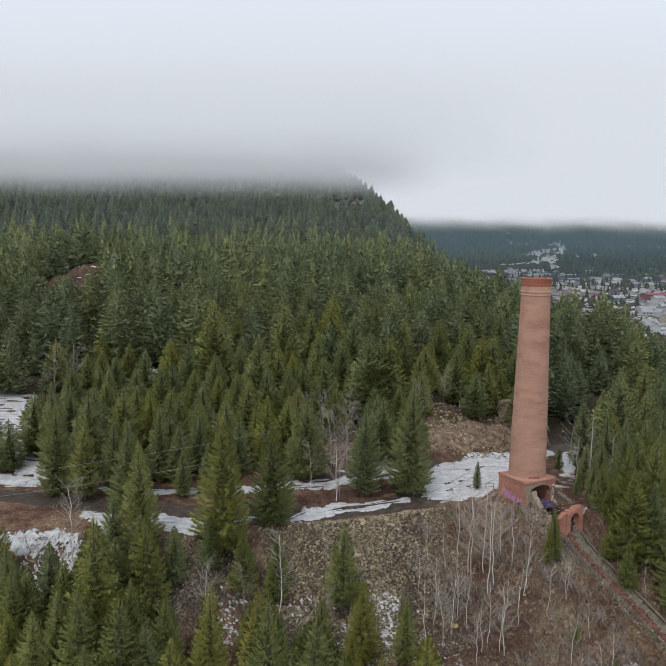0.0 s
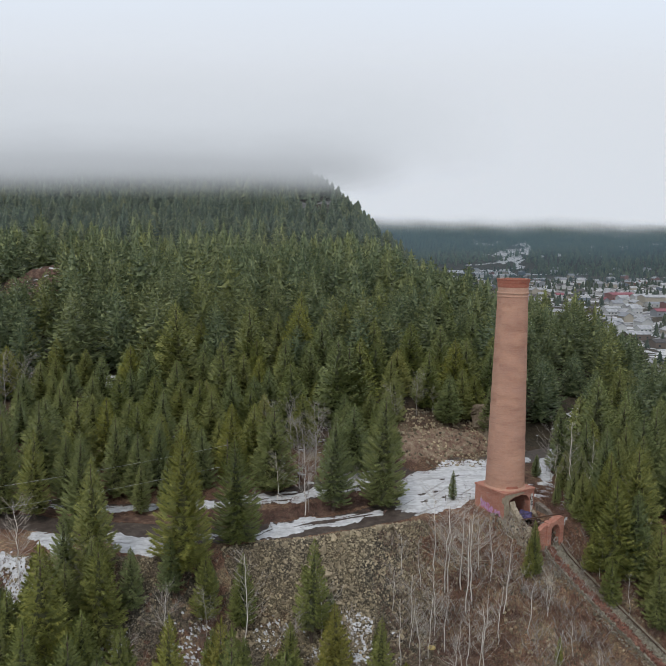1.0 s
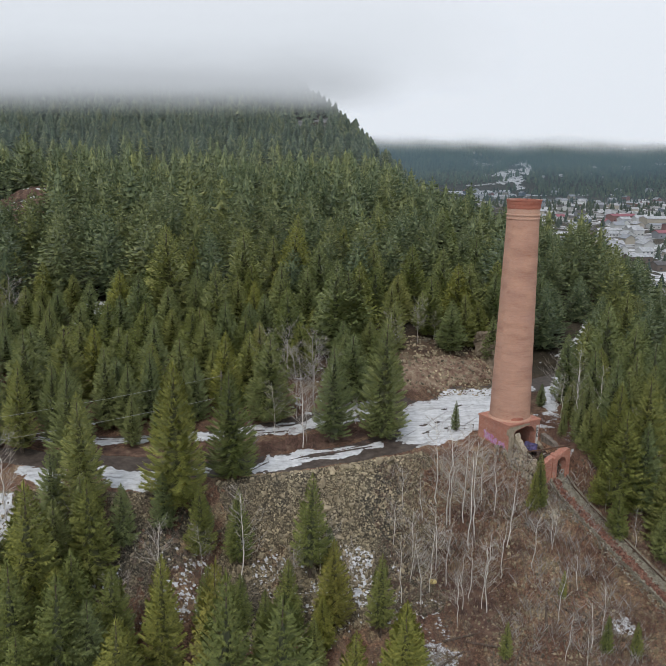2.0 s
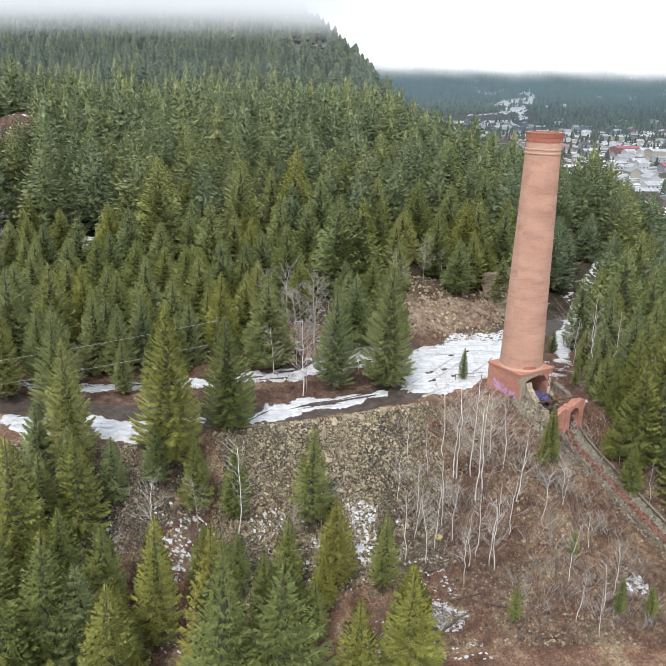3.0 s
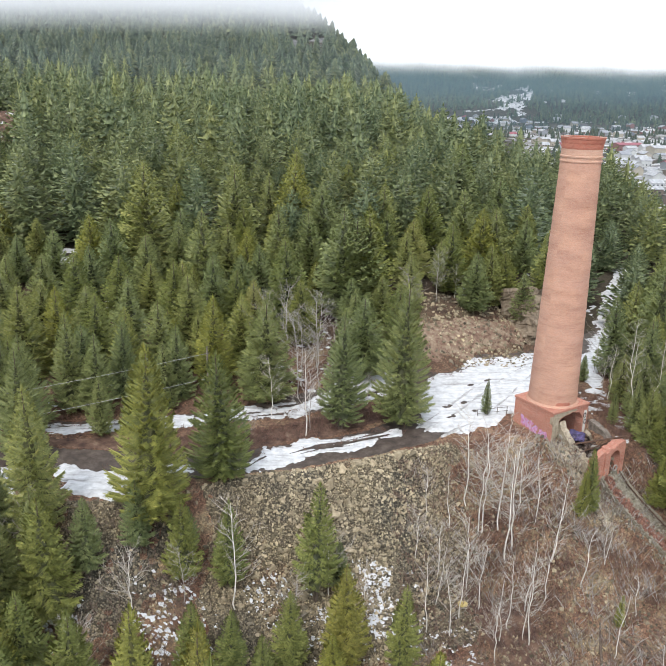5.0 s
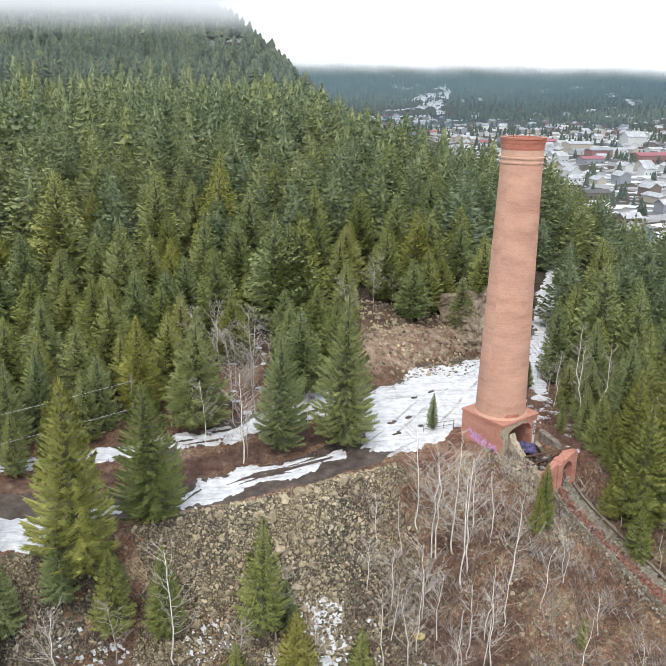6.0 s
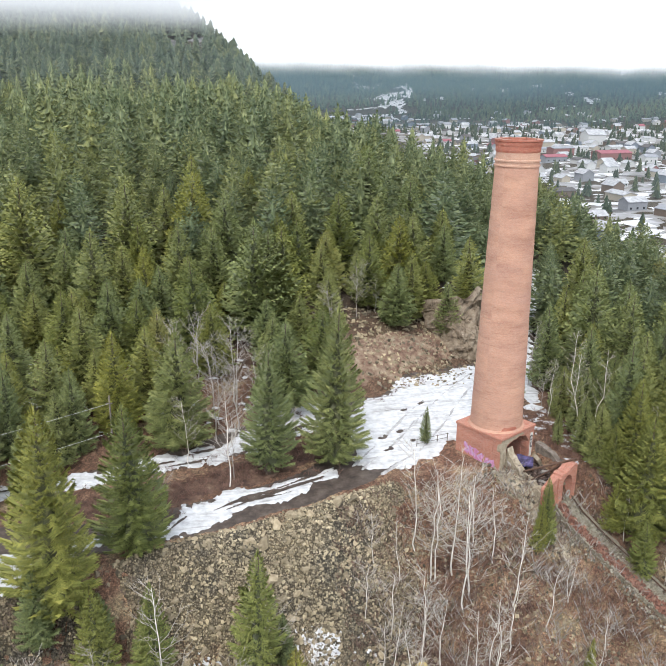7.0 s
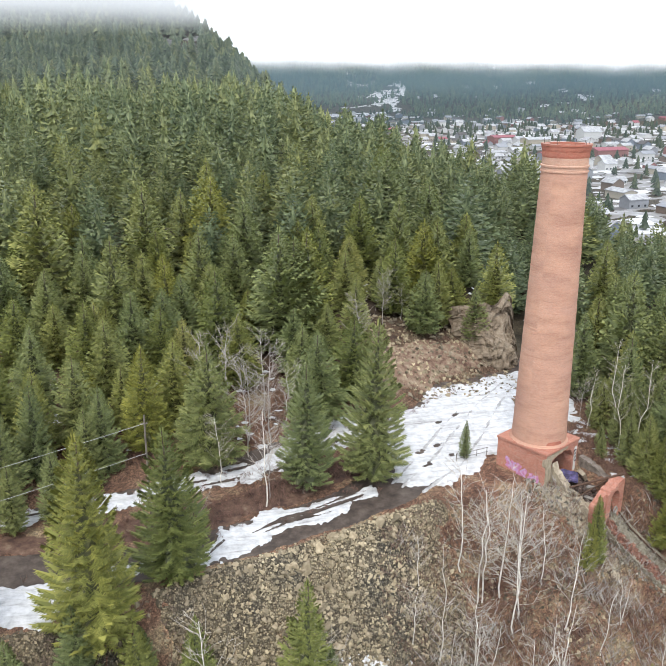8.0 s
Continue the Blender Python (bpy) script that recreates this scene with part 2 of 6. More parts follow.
def stony_material():
    """A bed of small broken stones."""
    m, n, l, b = stuff_of("stone_bed", 0.95)
    vec = coords(n, l)
    cells = n.new("ShaderNodeTexVoronoi")
    cells.inputs["Scale"].default_value = 5.5
    l.new(vec, cells.inputs["Vector"])
    tone = ramp(n, l, noise_of(n, l, vec, 0.14, 3.0), (0.36, (0.17, 0.152, 0.118)), (0.48, (0.25, 0.21, 0.148)), (0.56, (0.31, 0.26, 0.175)), (0.68, (0.27, 0.175, 0.115)))
    sep = n.new("ShaderNodeSeparateColor")
    l.new(cells.outputs["Color"], sep.inputs["Color"])
    c = blend(n, l, 1.0, tone, ramp(n, l, sep.outputs["Red"], (0.0, (0.42, 0.42, 0.42)), (0.6, (0.95, 0.95, 0.95)), (1.0, (1.5, 1.46, 1.36))), "MULTIPLY")
    # cell rims darkened: shade in the gaps between stones, put into the colour
    c = blend(n, l, 0.8, c, ramp(n, l, cells.outputs["Distance"], (0.25, (1.1, 1.1, 1.1)), (0.62, (0.3, 0.28, 0.26))), "MULTIPLY")
    l.new(c, b.inputs["Base Color"])
    up = n.new("ShaderNodeMath")
    up.operation = "SUBTRACT"
    up.inputs[0].default_value = 1.0
    l.new(cells.outputs["Distance"], up.inputs[1])
    bump(n, l, b, up.outputs[0], 1.0, 0.2)
    return m


STONE_BED = stony_material()


def simple(name, *cols, scale=2.0, roughness=0.9, relief=0.0, random_kind=None, spread=(0.75, 1.25)):
    m, n, l, b = stuff_of(name, roughness)
    vec = coords(n, l)
    f = noise_of(n, l, vec, scale, 5.0, 0.65)
    stops = [(0.3 + 0.4 * i / max(1, len(cols) - 1), c) for i, c in enumerate(cols)]
    c = ramp(n, l, f, *stops)
    if random_kind:
        lo, hi = spread
        c = blend(n, l, 1.0, c, ramp(n, l, rand_of(n, random_kind), (0.0, (lo, lo, lo)), (1.0, (hi, hi * 0.98, hi * 0.95))), "MULTIPLY")
    l.new(c, b.inputs["Base Color"])
    if relief:
        bump(n, l, b, noise_of(n, l, vec, scale * 4, 5.0), 0.7, relief)
    return m


def snow_material():
    """Old wet snow: grey melt hollows, dirt drawn out along the wheel tracks."""
    m, n, l, b = stuff_of("old_snow", 0.6)
    vec = coords(n, l)
    turned = n.new("ShaderNodeMapping")
    turned.inputs["Rotation"].default_value, turned.inputs["Scale"].default_value = (0, 0, radians(-50)), (0.22, 1.7, 1)
    l.new(vec, turned.inputs["Vector"])
    c = ramp(n, l, noise_of(n, l, vec, 1.3, 5.0, 0.65), (0.3, (0.44, 0.445, 0.457)), (0.5, (0.60, 0.605, 0.617)), (0.7, (0.715, 0.72, 0.727)))
    c = blend(n, l, 1.0, c, ramp(n, l, noise_of(n, l, turned.outputs["Vector"], 1.0, 6.0, 0.7), (0.30, (0.42, 0.40, 0.38)), (0.42, (0.84, 0.83, 0.82)), (0.55, (1, 1, 1))), "MULTIPLY")
    l.new(c, b.inputs["Base Color"])
    bump(n, l, b, noise_of(n, l, vec, 5.0, 5.0), 0.8, 0.06)
    return m


SNOW = snow_material()
MUD = simple("wet_mud", (0.040, 0.031, 0.026), (0.078, 0.060, 0.050), (0.13, 0.105, 0.085), scale=0.9, roughness=0.6, relief=0.06)
ROCK = simple("scree_rock", (0.19, 0.155, 0.105), (0.30, 0.25, 0.17), (0.40, 0.345, 0.25), scale=1.1, relief=0.05, random_kind="object", spread=(0.5, 1.3))
TAN_ROCKS = simple("tan_scree_stones", (0.21, 0.178, 0.125), (0.335, 0.285, 0.195), (0.44, 0.38, 0.27), scale=0.3, random_kind="island", spread=(0.55, 1.4))
ROCKS = simple("scree_stones", (0.12, 0.108, 0.088), (0.25, 0.21, 0.145), (0.35, 0.295, 0.195), scale=0.16, random_kind="island", spread=(0.3, 1.7))
CLIFF = simple("cliff_rock", (0.11, 0.085, 0.062), (0.25, 0.195, 0.14), (0.34, 0.285, 0.215), scale=0.9, relief=0.3)
SUMMIT_ROCK = simple("grey_summit_rock", (0.06, 0.062, 0.06), (0.13, 0.13, 0.125), (0.22, 0.22, 0.215), scale=0.12, relief=0.5)


def brick_material(name, a, b_, mortar, streak):
    m, n, l, b = stuff_of(name, 0.9)
    uv = coords(n, l, (1, 1, 1), "UV")
    br = n.new("ShaderNodeTexBrick")
    br.inputs["Scale"].default_value = 1.0
    br.inputs["Brick Width"].default_value, br.inputs["Row Height"].default_value = 0.23, 0.078
    br.inputs["Mortar Size"].default_value = 0.006
    br.inputs["Color1"].default_value, br.inputs["Color2"].default_value, br.inputs["Mortar"].default_value = (*a, 1), (*b_, 1), (*mortar, 1)
    l.new(uv, br.inputs["Vector"])
    bands = n.new("ShaderNodeMapping")
    bands.inputs["Scale"].default_value = (0.12, 0.55, 1)
    l.new(uv, bands.inputs["Vector"])
    c = blend(n, l, 0.8, br.outputs["Color"], ramp(n, l, noise_of(n, l, bands.outputs["Vector"], 1.2, 6.0, 0.7), (0.3, (0.74, 0.68, 0.68)), (0.5, (1, 1, 1)), (0.72, streak)), "MULTIPLY")
    c = blend(n, l, 0.6, c, ramp(n, l, noise_of(n, l, uv, 0.35, 3.0), (0.3, (0.86, 0.82, 0.86)), (0.7, (1.14, 1.1, 1.02))), "MULTIPLY")
    lines = n.new("ShaderNodeMapping")
    lines.inputs["Scale"].default_value = (0.35, 5.0, 1)
    l.new(uv, lines.inputs["Vector"])
    c = blend(n, l, 0.38, c, ramp(n, l, noise_of(n, l, lines.outputs["Vector"], 1.0, 3.0, 0.5), (0.30, (0.66, 0.6, 0.58)), (0.42, (1, 1, 1)), (0.75, (1.06, 1.06, 1.06))), "MULTIPLY")
    c = blend(n, l, 0.5, c, ramp(n, l, noise_of(n, l, uv, 7.0, 3.0), (0.3, (0.8, 0.8, 0.8)), (0.7, (1.18, 1.18, 1.18))), "MULTIPLY")
    l.new(c, b.inputs["Base Color"])
    bump(n, l, b, br.outputs["Fac"], -0.4, 0.01)
    return m


SHAFT_BRICK = brick_material("salmon_brick", (0.50, 0.285, 0.205), (0.44, 0.245, 0.175), (0.48, 0.355, 0.28), (1.12, 1.14, 1.16))
CAP_BRICK = brick_material("red_brick", (0.43, 0.155, 0.105), (0.35, 0.12, 0.085), (0.39, 0.25, 0.19), (1.15, 1.15, 1.1))
PLINTH_BRICK = brick_material("orange_red_brick", (0.48, 0.215, 0.155), (0.36, 0.15, 0.105), (0.46, 0.33, 0.26), (1.2, 1.3, 1.3))
PALE_BRICK = brick_material("pale_mortared_brick", (0.49, 0.295, 0.215), (0.44, 0.26, 0.19), (0.52, 0.42, 0.34), (1.1, 1.12, 1.12))

# ------------------------------------------------------------------ the ground sheet, out to the horizon
def spaced(dense_lo, dense_hi, step, lo, hi, growth):
    mid = list(np.arange(dense_lo, dense_hi + 1e-6, step))
    a, d = dense_hi, step
    while a < hi:
        d *= growth
        a += d
        mid.append(a)
    a, d = dense_lo, step
    while a > lo:
        d *= growth
        a -= d
        mid.insert(0, a)
    return np.array(mid)


def draped(xs, ys, lift=0.0):
    gx, gy = np.meshgrid(xs, ys)
    v = np.stack([gx, gy, ground(gx, gy) + lift], -1).reshape(-1, 3)
    w, h = len(xs), len(ys)
    i, j = np.meshgrid(np.arange(w - 1), np.arange(h - 1))
    p = (j * w + i).ravel()
    return v, np.stack([p, p + 1, p + 1 + w, p + w], -1)


GX = spaced(-52, 62, 0.6, -3200, 3200, 1.075)
GY = spaced(84, 160, 0.6, -600, 4200, 1.06)
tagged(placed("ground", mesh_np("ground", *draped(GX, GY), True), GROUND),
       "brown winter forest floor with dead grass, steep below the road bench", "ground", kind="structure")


# ------------------------------------------------------------------ low cloud over the hill tops
def cloud_sheet(name, y, x0, x1, z0, z_soft, z_full, z_fade, z1, top, ragged, label, least=0.0, tone=(1.08, 1.15, 1.25), ends=None):
    m = bpy.data.materials.new(name)
    m.use_nodes = True
    n, l = m.node_tree.nodes, m.node_tree.links
    n.clear()
    vec = coords(n, l)
    ax = n.new("ShaderNodeSeparateXYZ")
    l.new(vec, ax.inputs["Vector"])
    mp = n.new("ShaderNodeMapping")
    mp.inputs["Scale"].default_value = (0.008, 0.008, 0.03)
    l.new(vec, mp.inputs["Vector"])
    wisp = noise_of(n, l, mp.outputs["Vector"], 1.0, 4.0, 0.55)
    add = n.new("ShaderNodeMath")
    add.operation, add.inputs[2].default_value = "MULTIPLY_ADD", 0.0
    add.inputs[1].default_value = ragged
    l.new(wisp, add.inputs[0])
    l.new(ax.outputs["Z"], add.inputs[2])
    rng = n.new("ShaderNodeMapRange")
    rng.interpolation_type = "SMOOTHERSTEP"
    rng.inputs["From Min"].default_value, rng.inputs["From Max"].default_value = z_soft + ragged / 2, z_full + ragged / 2
    rng.inputs["To Min"].default_value, rng.inputs["To Max"].default_value = least, top
    l.new(add.outputs[0], rng.inputs["Value"])
    fade = n.new("ShaderNodeMapRange")
    fade.interpolation_type = "SMOOTHERSTEP"
    fade.inputs["From Min"].default_value, fade.inputs["From Max"].default_value = z_fade, z1 - 5
    fade.inputs["To Min"].default_value, fade.inputs["To Max"].default_value = 1.0, 0.0
    l.new(add.outputs[0], fade.inputs["Value"])
    both_ways = n.new("ShaderNodeMath")
    both_ways.operation = "MULTIPLY"
    l.new(rng.outputs["Result"], both_ways.inputs[0])
    l.new(fade.outputs["Result"], both_ways.inputs[1])
    if ends:      # thins out sideways, past the hill's shoulder
        side = n.new("ShaderNodeMapRange")
        side.interpolation_type = "SMOOTHERSTEP"
        side.inputs["From Min"].default_value, side.inputs["From Max"].default_value = ends
        side.inputs["To Min"].default_value, side.inputs["To Max"].default_value = 1.0, 0.0
        l.new(ax.outputs["X"], side.inputs["Value"])
        less = n.new("ShaderNodeMath")
        less.operation = "MULTIPLY"
        l.new(both_ways.outputs[0], less.inputs[0])
        l.new(side.outputs["Result"], less.inputs[1])
        both_ways = less
    # the sheet glows by itself; cloud and haze are its tint and opacity
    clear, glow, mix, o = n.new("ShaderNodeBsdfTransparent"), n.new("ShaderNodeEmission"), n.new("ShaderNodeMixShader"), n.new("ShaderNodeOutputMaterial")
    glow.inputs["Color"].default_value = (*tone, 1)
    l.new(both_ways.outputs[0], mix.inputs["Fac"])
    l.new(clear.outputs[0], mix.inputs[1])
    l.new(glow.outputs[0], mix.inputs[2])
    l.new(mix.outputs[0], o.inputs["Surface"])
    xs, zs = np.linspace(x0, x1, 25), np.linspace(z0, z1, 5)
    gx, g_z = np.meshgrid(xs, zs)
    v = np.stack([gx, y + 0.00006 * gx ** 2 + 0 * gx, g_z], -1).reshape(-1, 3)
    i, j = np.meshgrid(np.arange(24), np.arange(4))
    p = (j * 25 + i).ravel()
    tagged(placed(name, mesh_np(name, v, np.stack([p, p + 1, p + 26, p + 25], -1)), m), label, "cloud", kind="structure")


for far_y in (490, 640):
    cloud_sheet("backdrop_cloud", far_y, -900, 420, 20 + 0.04 * far_y, 42 + 0.038 * far_y, 42 + 0.105 * far_y, 42 + 0.080 * far_y, 42 + 0.185 * far_y, 0.84, 16,
                "ragged grey cloud lying on the wooded hill top", 0.0, (0.64, 0.68, 0.735), (-0.03 * far_y, 0.14 * far_y))
for far_y in (560, 800):
    cloud_sheet("backdrop_cloud", far_y, -900, 420, 20 + 0.04 * far_y, 42 + 0.060 * far_y, 42 + 0.125 * far_y, 42 + 0.125 * far_y, 42 + 0.27 * far_y, 0.88, 16,
                "pale cloud trailing over the hill", 0.0, (0.96, 1.02, 1.10), (-0.02 * far_y, 0.30 * far_y))
# glowing sheet added as haze, a pale veil over everything behind it
cloud_sheet("backdrop_haze", 470, -900, 900, -36, -60, -50, 70, 190, 0.05, 14, "faintly glowing sheet standing in for haze between the near and the far woods", 0.05, (0.40, 0.48, 0.54))
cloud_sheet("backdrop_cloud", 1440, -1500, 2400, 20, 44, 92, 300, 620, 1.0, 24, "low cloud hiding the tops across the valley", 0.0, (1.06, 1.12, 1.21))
# glowing sheet whose blue-grey tone paints haze over the far mountain
cloud_sheet("backdrop_haze", 1330, -200, 1600, -34, -12, 48, 52, 92, 0.64, 14, "glowing blue-grey sheet standing in for haze over the valley's far side", 0.22, (0.105, 0.178, 0.232))

# ------------------------------------------------------------------ conifers
def crown_shape(rng, height, radius, whorls, arms, lobes, bare=0.06, gap=0.05, fork=1):
    """Branches of a conifer: whorls of feather-shaped boughs, rising near the top and hanging below, each turned up at its tip."""
    out = []
    bias = rng.uniform(0.86, 1.12, 8)
    for i in range(whorls):
        z = height * (bare + (0.965 - bare) * (i + rng.uniform(-0.35, 0.35)) / whorls)
        share = 1 - z / height
        reach = 1.2 * radius * min(1.0, 1.13 * share ** 0.78) * (0.62 + 0.38 * min(1.0, max(0.0, z / height - bare) * 7))
        turn = rng.uniform(0, 6.28)
        for k in range(arms):
            if rng.random() < gap:
                continue
            a = turn + k * 6.283 / arms + rng.uniform(-0.3, 0.3)
            r = reach * rng.uniform(0.80, 1.12) * bias[int((a % 6.283) * 1.27) % 8]
            rise = 0.62 - 1.0 * share + rng.uniform(-0.14, 0.12)
            n = max(2, int(round(lobes * (0.35 + 0.65 * r / radius))))

            def at(f):
                return np.stack([np.cos(a) * r * f, np.sin(a) * r * f, z + r * (rise * f - 0.14 * np.sin(3.14 * f) + 0.16 * f ** 3)], -1)

            f = 0.22 + 0.74 * (np.arange(n) + 0.5) / n
            for side in (-1, 1):
                for q in range(fork):
                    g = f + rng.uniform(-0.3, 0.3, n) / n
                    b = a + side * (1.0 - 0.45 * g + rng.uniform(-0.3, 0.3, n) * (1 if fork < 3 else 2) - 0.28 * q)
                    size = r * ((0.11 + 0.30 * (1 - g) ** 0.8) if fork == 1 else (0.09 + 0.26 * (1 - g) ** 0.8) if fork == 2 else (0.06 + 0.19 * (1 - g) ** 0.8)) * rng.uniform(0.7, 1.2, n) + 0.05
                    half = 0.40 / n * (1.0 if fork == 1 else 0.75 if fork == 2 else 0.85)
                    tip = at(g) + np.stack([np.cos(b) * size, np.sin(b) * size, size * rng.uniform(-0.32, 0.16, n)], -1)
                    out.append(np.stack([at(g - half), at(g + half), tip], 1))
            w = np.array([-np.sin(a), np.cos(a), 0.0]) * (0.05 + 0.06 * r)
            out.append(np.stack([at(0.72) - w, at(0.72) + w, at(1.06)])[None])
    for k in range(6):
        a = k * 1.05 + rng.uniform(0, 0.6)
        w = np.array([np.cos(a), np.sin(a), 0]) * (0.05 + 0.03 * radius)
        tip = np.array([0.2 * np.cos(a) * (k % 2), 0.2 * np.sin(a) * (k % 2), height + 0.25 - 0.35 * (k % 2)])
        out.append(np.array([[tip, np.array([0, 0, height - 0.8]) - w, np.array([0, 0, height - 0.8]) + w]]))
    v = np.concatenate(out).reshape(-1, 3)
    return v, np.arange(len(v)).reshape(-1, 3)


def tier_shape(rng, height, radius, tiers, points, bare=0.08, taper=0.72):
    """A distant conifer: star-shaped drooping skirts, one over the other."""
    vs, fs = [], []
    for k in range(tiers):
        f = bare + (1 - bare) * k / tiers
        z, up = height * f, height * (f + 1.9 * (1 - bare) / tiers)
        r = radius * (1 - f) ** taper * rng.uniform(0.85, 1.12) + 0.12
        i = len(vs)
        cx, cy = rng.normal(0, 0.06 * r, 2)
        vs.append((cx, cy, min(up, height * 1.01)))
        a0 = rng.uniform(0, 6.28)
        for q in range(points * 2):
            a = a0 + q * math.pi / points + rng.uniform(-0.12, 0.12)
            d = r * (rng.uniform(0.85, 1.15) if q % 2 == 0 else rng.uniform(0.55, 0.75))
            vs.append((d * math.cos(a), d * math.sin(a), z + (rng.uniform(-0.35, 0.25) if q % 2 == 0 else rng.uniform(0.1, 0.7)) * height / tiers * 0.8))
        fs += [(i, i + 1 + q, i + 1 + (q + 1) % (points * 2)) for q in range(points * 2)]
    return np.array(vs), np.array(fs)


def faced(v, f, up=0.62):
    """Turns each spray's face outwards and gives it a normal that leans with the crown, so that a tree takes the light as one body."""
    p = v[f]
    flat = np.cross(p[:, 1] - p[:, 0], p[:, 2] - p[:, 0])
    flat /= np.linalg.norm(flat, axis=1)[:, None] + 1e-9
    mid = p.mean(1)
    out = mid * (1, 1, 0)
    out /= np.linalg.norm(out, axis=1)[:, None] + 1e-9
    out = out * 0.62 + np.array([0, 0, up])
    turned = (flat * out).sum(1) < 0
    f = f.copy()
    f[turned] = f[turned][:, ::-1]
    lean = out + 0.7 * np.where(turned[:, None], -flat, flat)
    return f, lean / np.linalg.norm(lean, axis=1)[:, None]


def leaned(me, lean):
    """Gives a mesh one normal per triangle."""
    me.normals_split_custom_set(np.repeat(lean, 3, axis=0).tolist())
    return me


def trunk_shape(height, r):
    zs = np.array([-1.2, 0.2, height * 0.45, height * 0.97])
    return tube(np.stack([0.05 * np.sin(zs), 0.05 * np.cos(zs) - 0.05, zs], -1), np.array([r * 1.35, r, r * 0.6, 0.03]), 7)


rng = np.random.default_rng(11)
CONIFERS, SHAPES = [], []
# builds 0 to 5 stand near the road, 6 to 9 on the hillside, 10 to 13 farther up, 14 and 15 closest to the flight
for height, radius, whorls, arms, lobes, bare, gap, fork in (
        (16.0, 3.3, 42, 9, 11, 0.07, 0.05, 2), (15.0, 3.0, 40, 9, 11, 0.11, 0.07, 2), (17.0, 3.1, 42, 8, 11, 0.14, 0.10, 2),
        (14.0, 3.3, 38, 9, 11, 0.05, 0.05, 2), (16.0, 2.7, 38, 8, 9, 0.18, 0.14, 2), (13.0, 3.1, 36, 9, 10, 0.08, 0.08, 2),
        (16.0, 3.5, 40, 9, 8, 0.07, 0.06, 1), (15.0, 3.2, 38, 9, 8, 0.10, 0.08, 1), (17.0, 3.7, 41, 9, 8, 0.06, 0.06, 1), (15.0, 3.0, 37, 9, 8, 0.09, 0.10, 1),
        (16.0, 3.6, 26, 7, 4, 0.07, 0.05, 1), (15.0, 3.4, 25, 7, 4, 0.10, 0.08, 1), (17.0, 3.9, 26, 7, 4, 0.06, 0.05, 1), (15.0, 3.2, 24, 7, 4, 0.09, 0.09, 1),
        (16.0, 3.2, 50, 9, 20, 0.08, 0.12, 3), (15.0, 2.9, 46, 9, 19, 0.12, 0.16, 3)):
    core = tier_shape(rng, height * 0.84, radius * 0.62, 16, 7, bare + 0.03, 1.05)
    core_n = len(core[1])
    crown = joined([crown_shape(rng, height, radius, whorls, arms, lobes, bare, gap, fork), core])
    dead_twigs = tier_shape(rng, height * 0.5, radius * 0.12, 9, 5, bare * 0.4)
    SHAPES.append((crown[0] * 16.0 / height, crown[1]))
    shape_v, (shape_f, lean) = crown[0], faced(*crown)
    # the core takes the darker needles, so shade is in its colour
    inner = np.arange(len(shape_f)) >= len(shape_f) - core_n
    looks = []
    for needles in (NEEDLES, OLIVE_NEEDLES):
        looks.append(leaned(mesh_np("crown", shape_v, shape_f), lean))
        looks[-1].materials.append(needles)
        looks[-1].materials.append(SHADED_NEEDLES)
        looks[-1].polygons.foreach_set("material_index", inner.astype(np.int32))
    trunk_me = mesh_np("trunk", *joined([trunk_shape(height, 0.2 + 0.004 * height), dead_twigs]), True)
    trunk_me.materials.append(BARK)
    CONIFERS.append((height, looks, trunk_me))


def conifer(x, y, height, kind, wide=1.0, label="green fir tree with drooping layered branches", olive=False):
    h0, looks, trunk_me = CONIFERS[kind]
    s = height / h0
    ob = new("fir_tree")
    ob.matrix_world = Matrix.LocRotScale((x, y, gz(x, y) - 0.1), Euler((rng.uniform(-0.03, 0.03), rng.uniform(-0.03, 0.03), rng.uniform(0, 6.28))), (s * wide, s * wide, s))
    tagged(ob, label, "tree", "conifers on the slopes")
    placed("crown", looks[1 if olive else 0], None, ob)
    placed("trunk", trunk_me, None, ob, "brown trunk with dead inner twigs")
    return ob


def scatter(n, x0, x1, y0, y1, gap, keep, seed):
    """Random places at least `gap` apart for which keep(x, y) holds."""
    r = np.random.default_rng(seed)
    cells, got = {}, []
    xs, ys = r.uniform(x0, x1, n), r.uniform(y0, y1, n)
    ok = keep(xs, ys)
    for x, y in zip(xs[ok].tolist(), ys[ok].tolist()):
        i, j = int(x // gap), int(y // gap)
        if any((x - a) ** 2 + (y - b) ** 2 < gap * gap for p in (i - 1, i, i + 1) for q in (j - 1, j, j + 1) for a, b in cells.get((p, q), ())):
            continue
        cells.setdefault((i, j), []).append((x, y))
        got.append((x, y))
    return got


def in_sight(x, y, spare=25):
    """Inside the wedge of country that the flight looks over."""
    return (-0.62 * (y + 5) - spare < x) & (x < 0.55 * (y + 5) + spare)

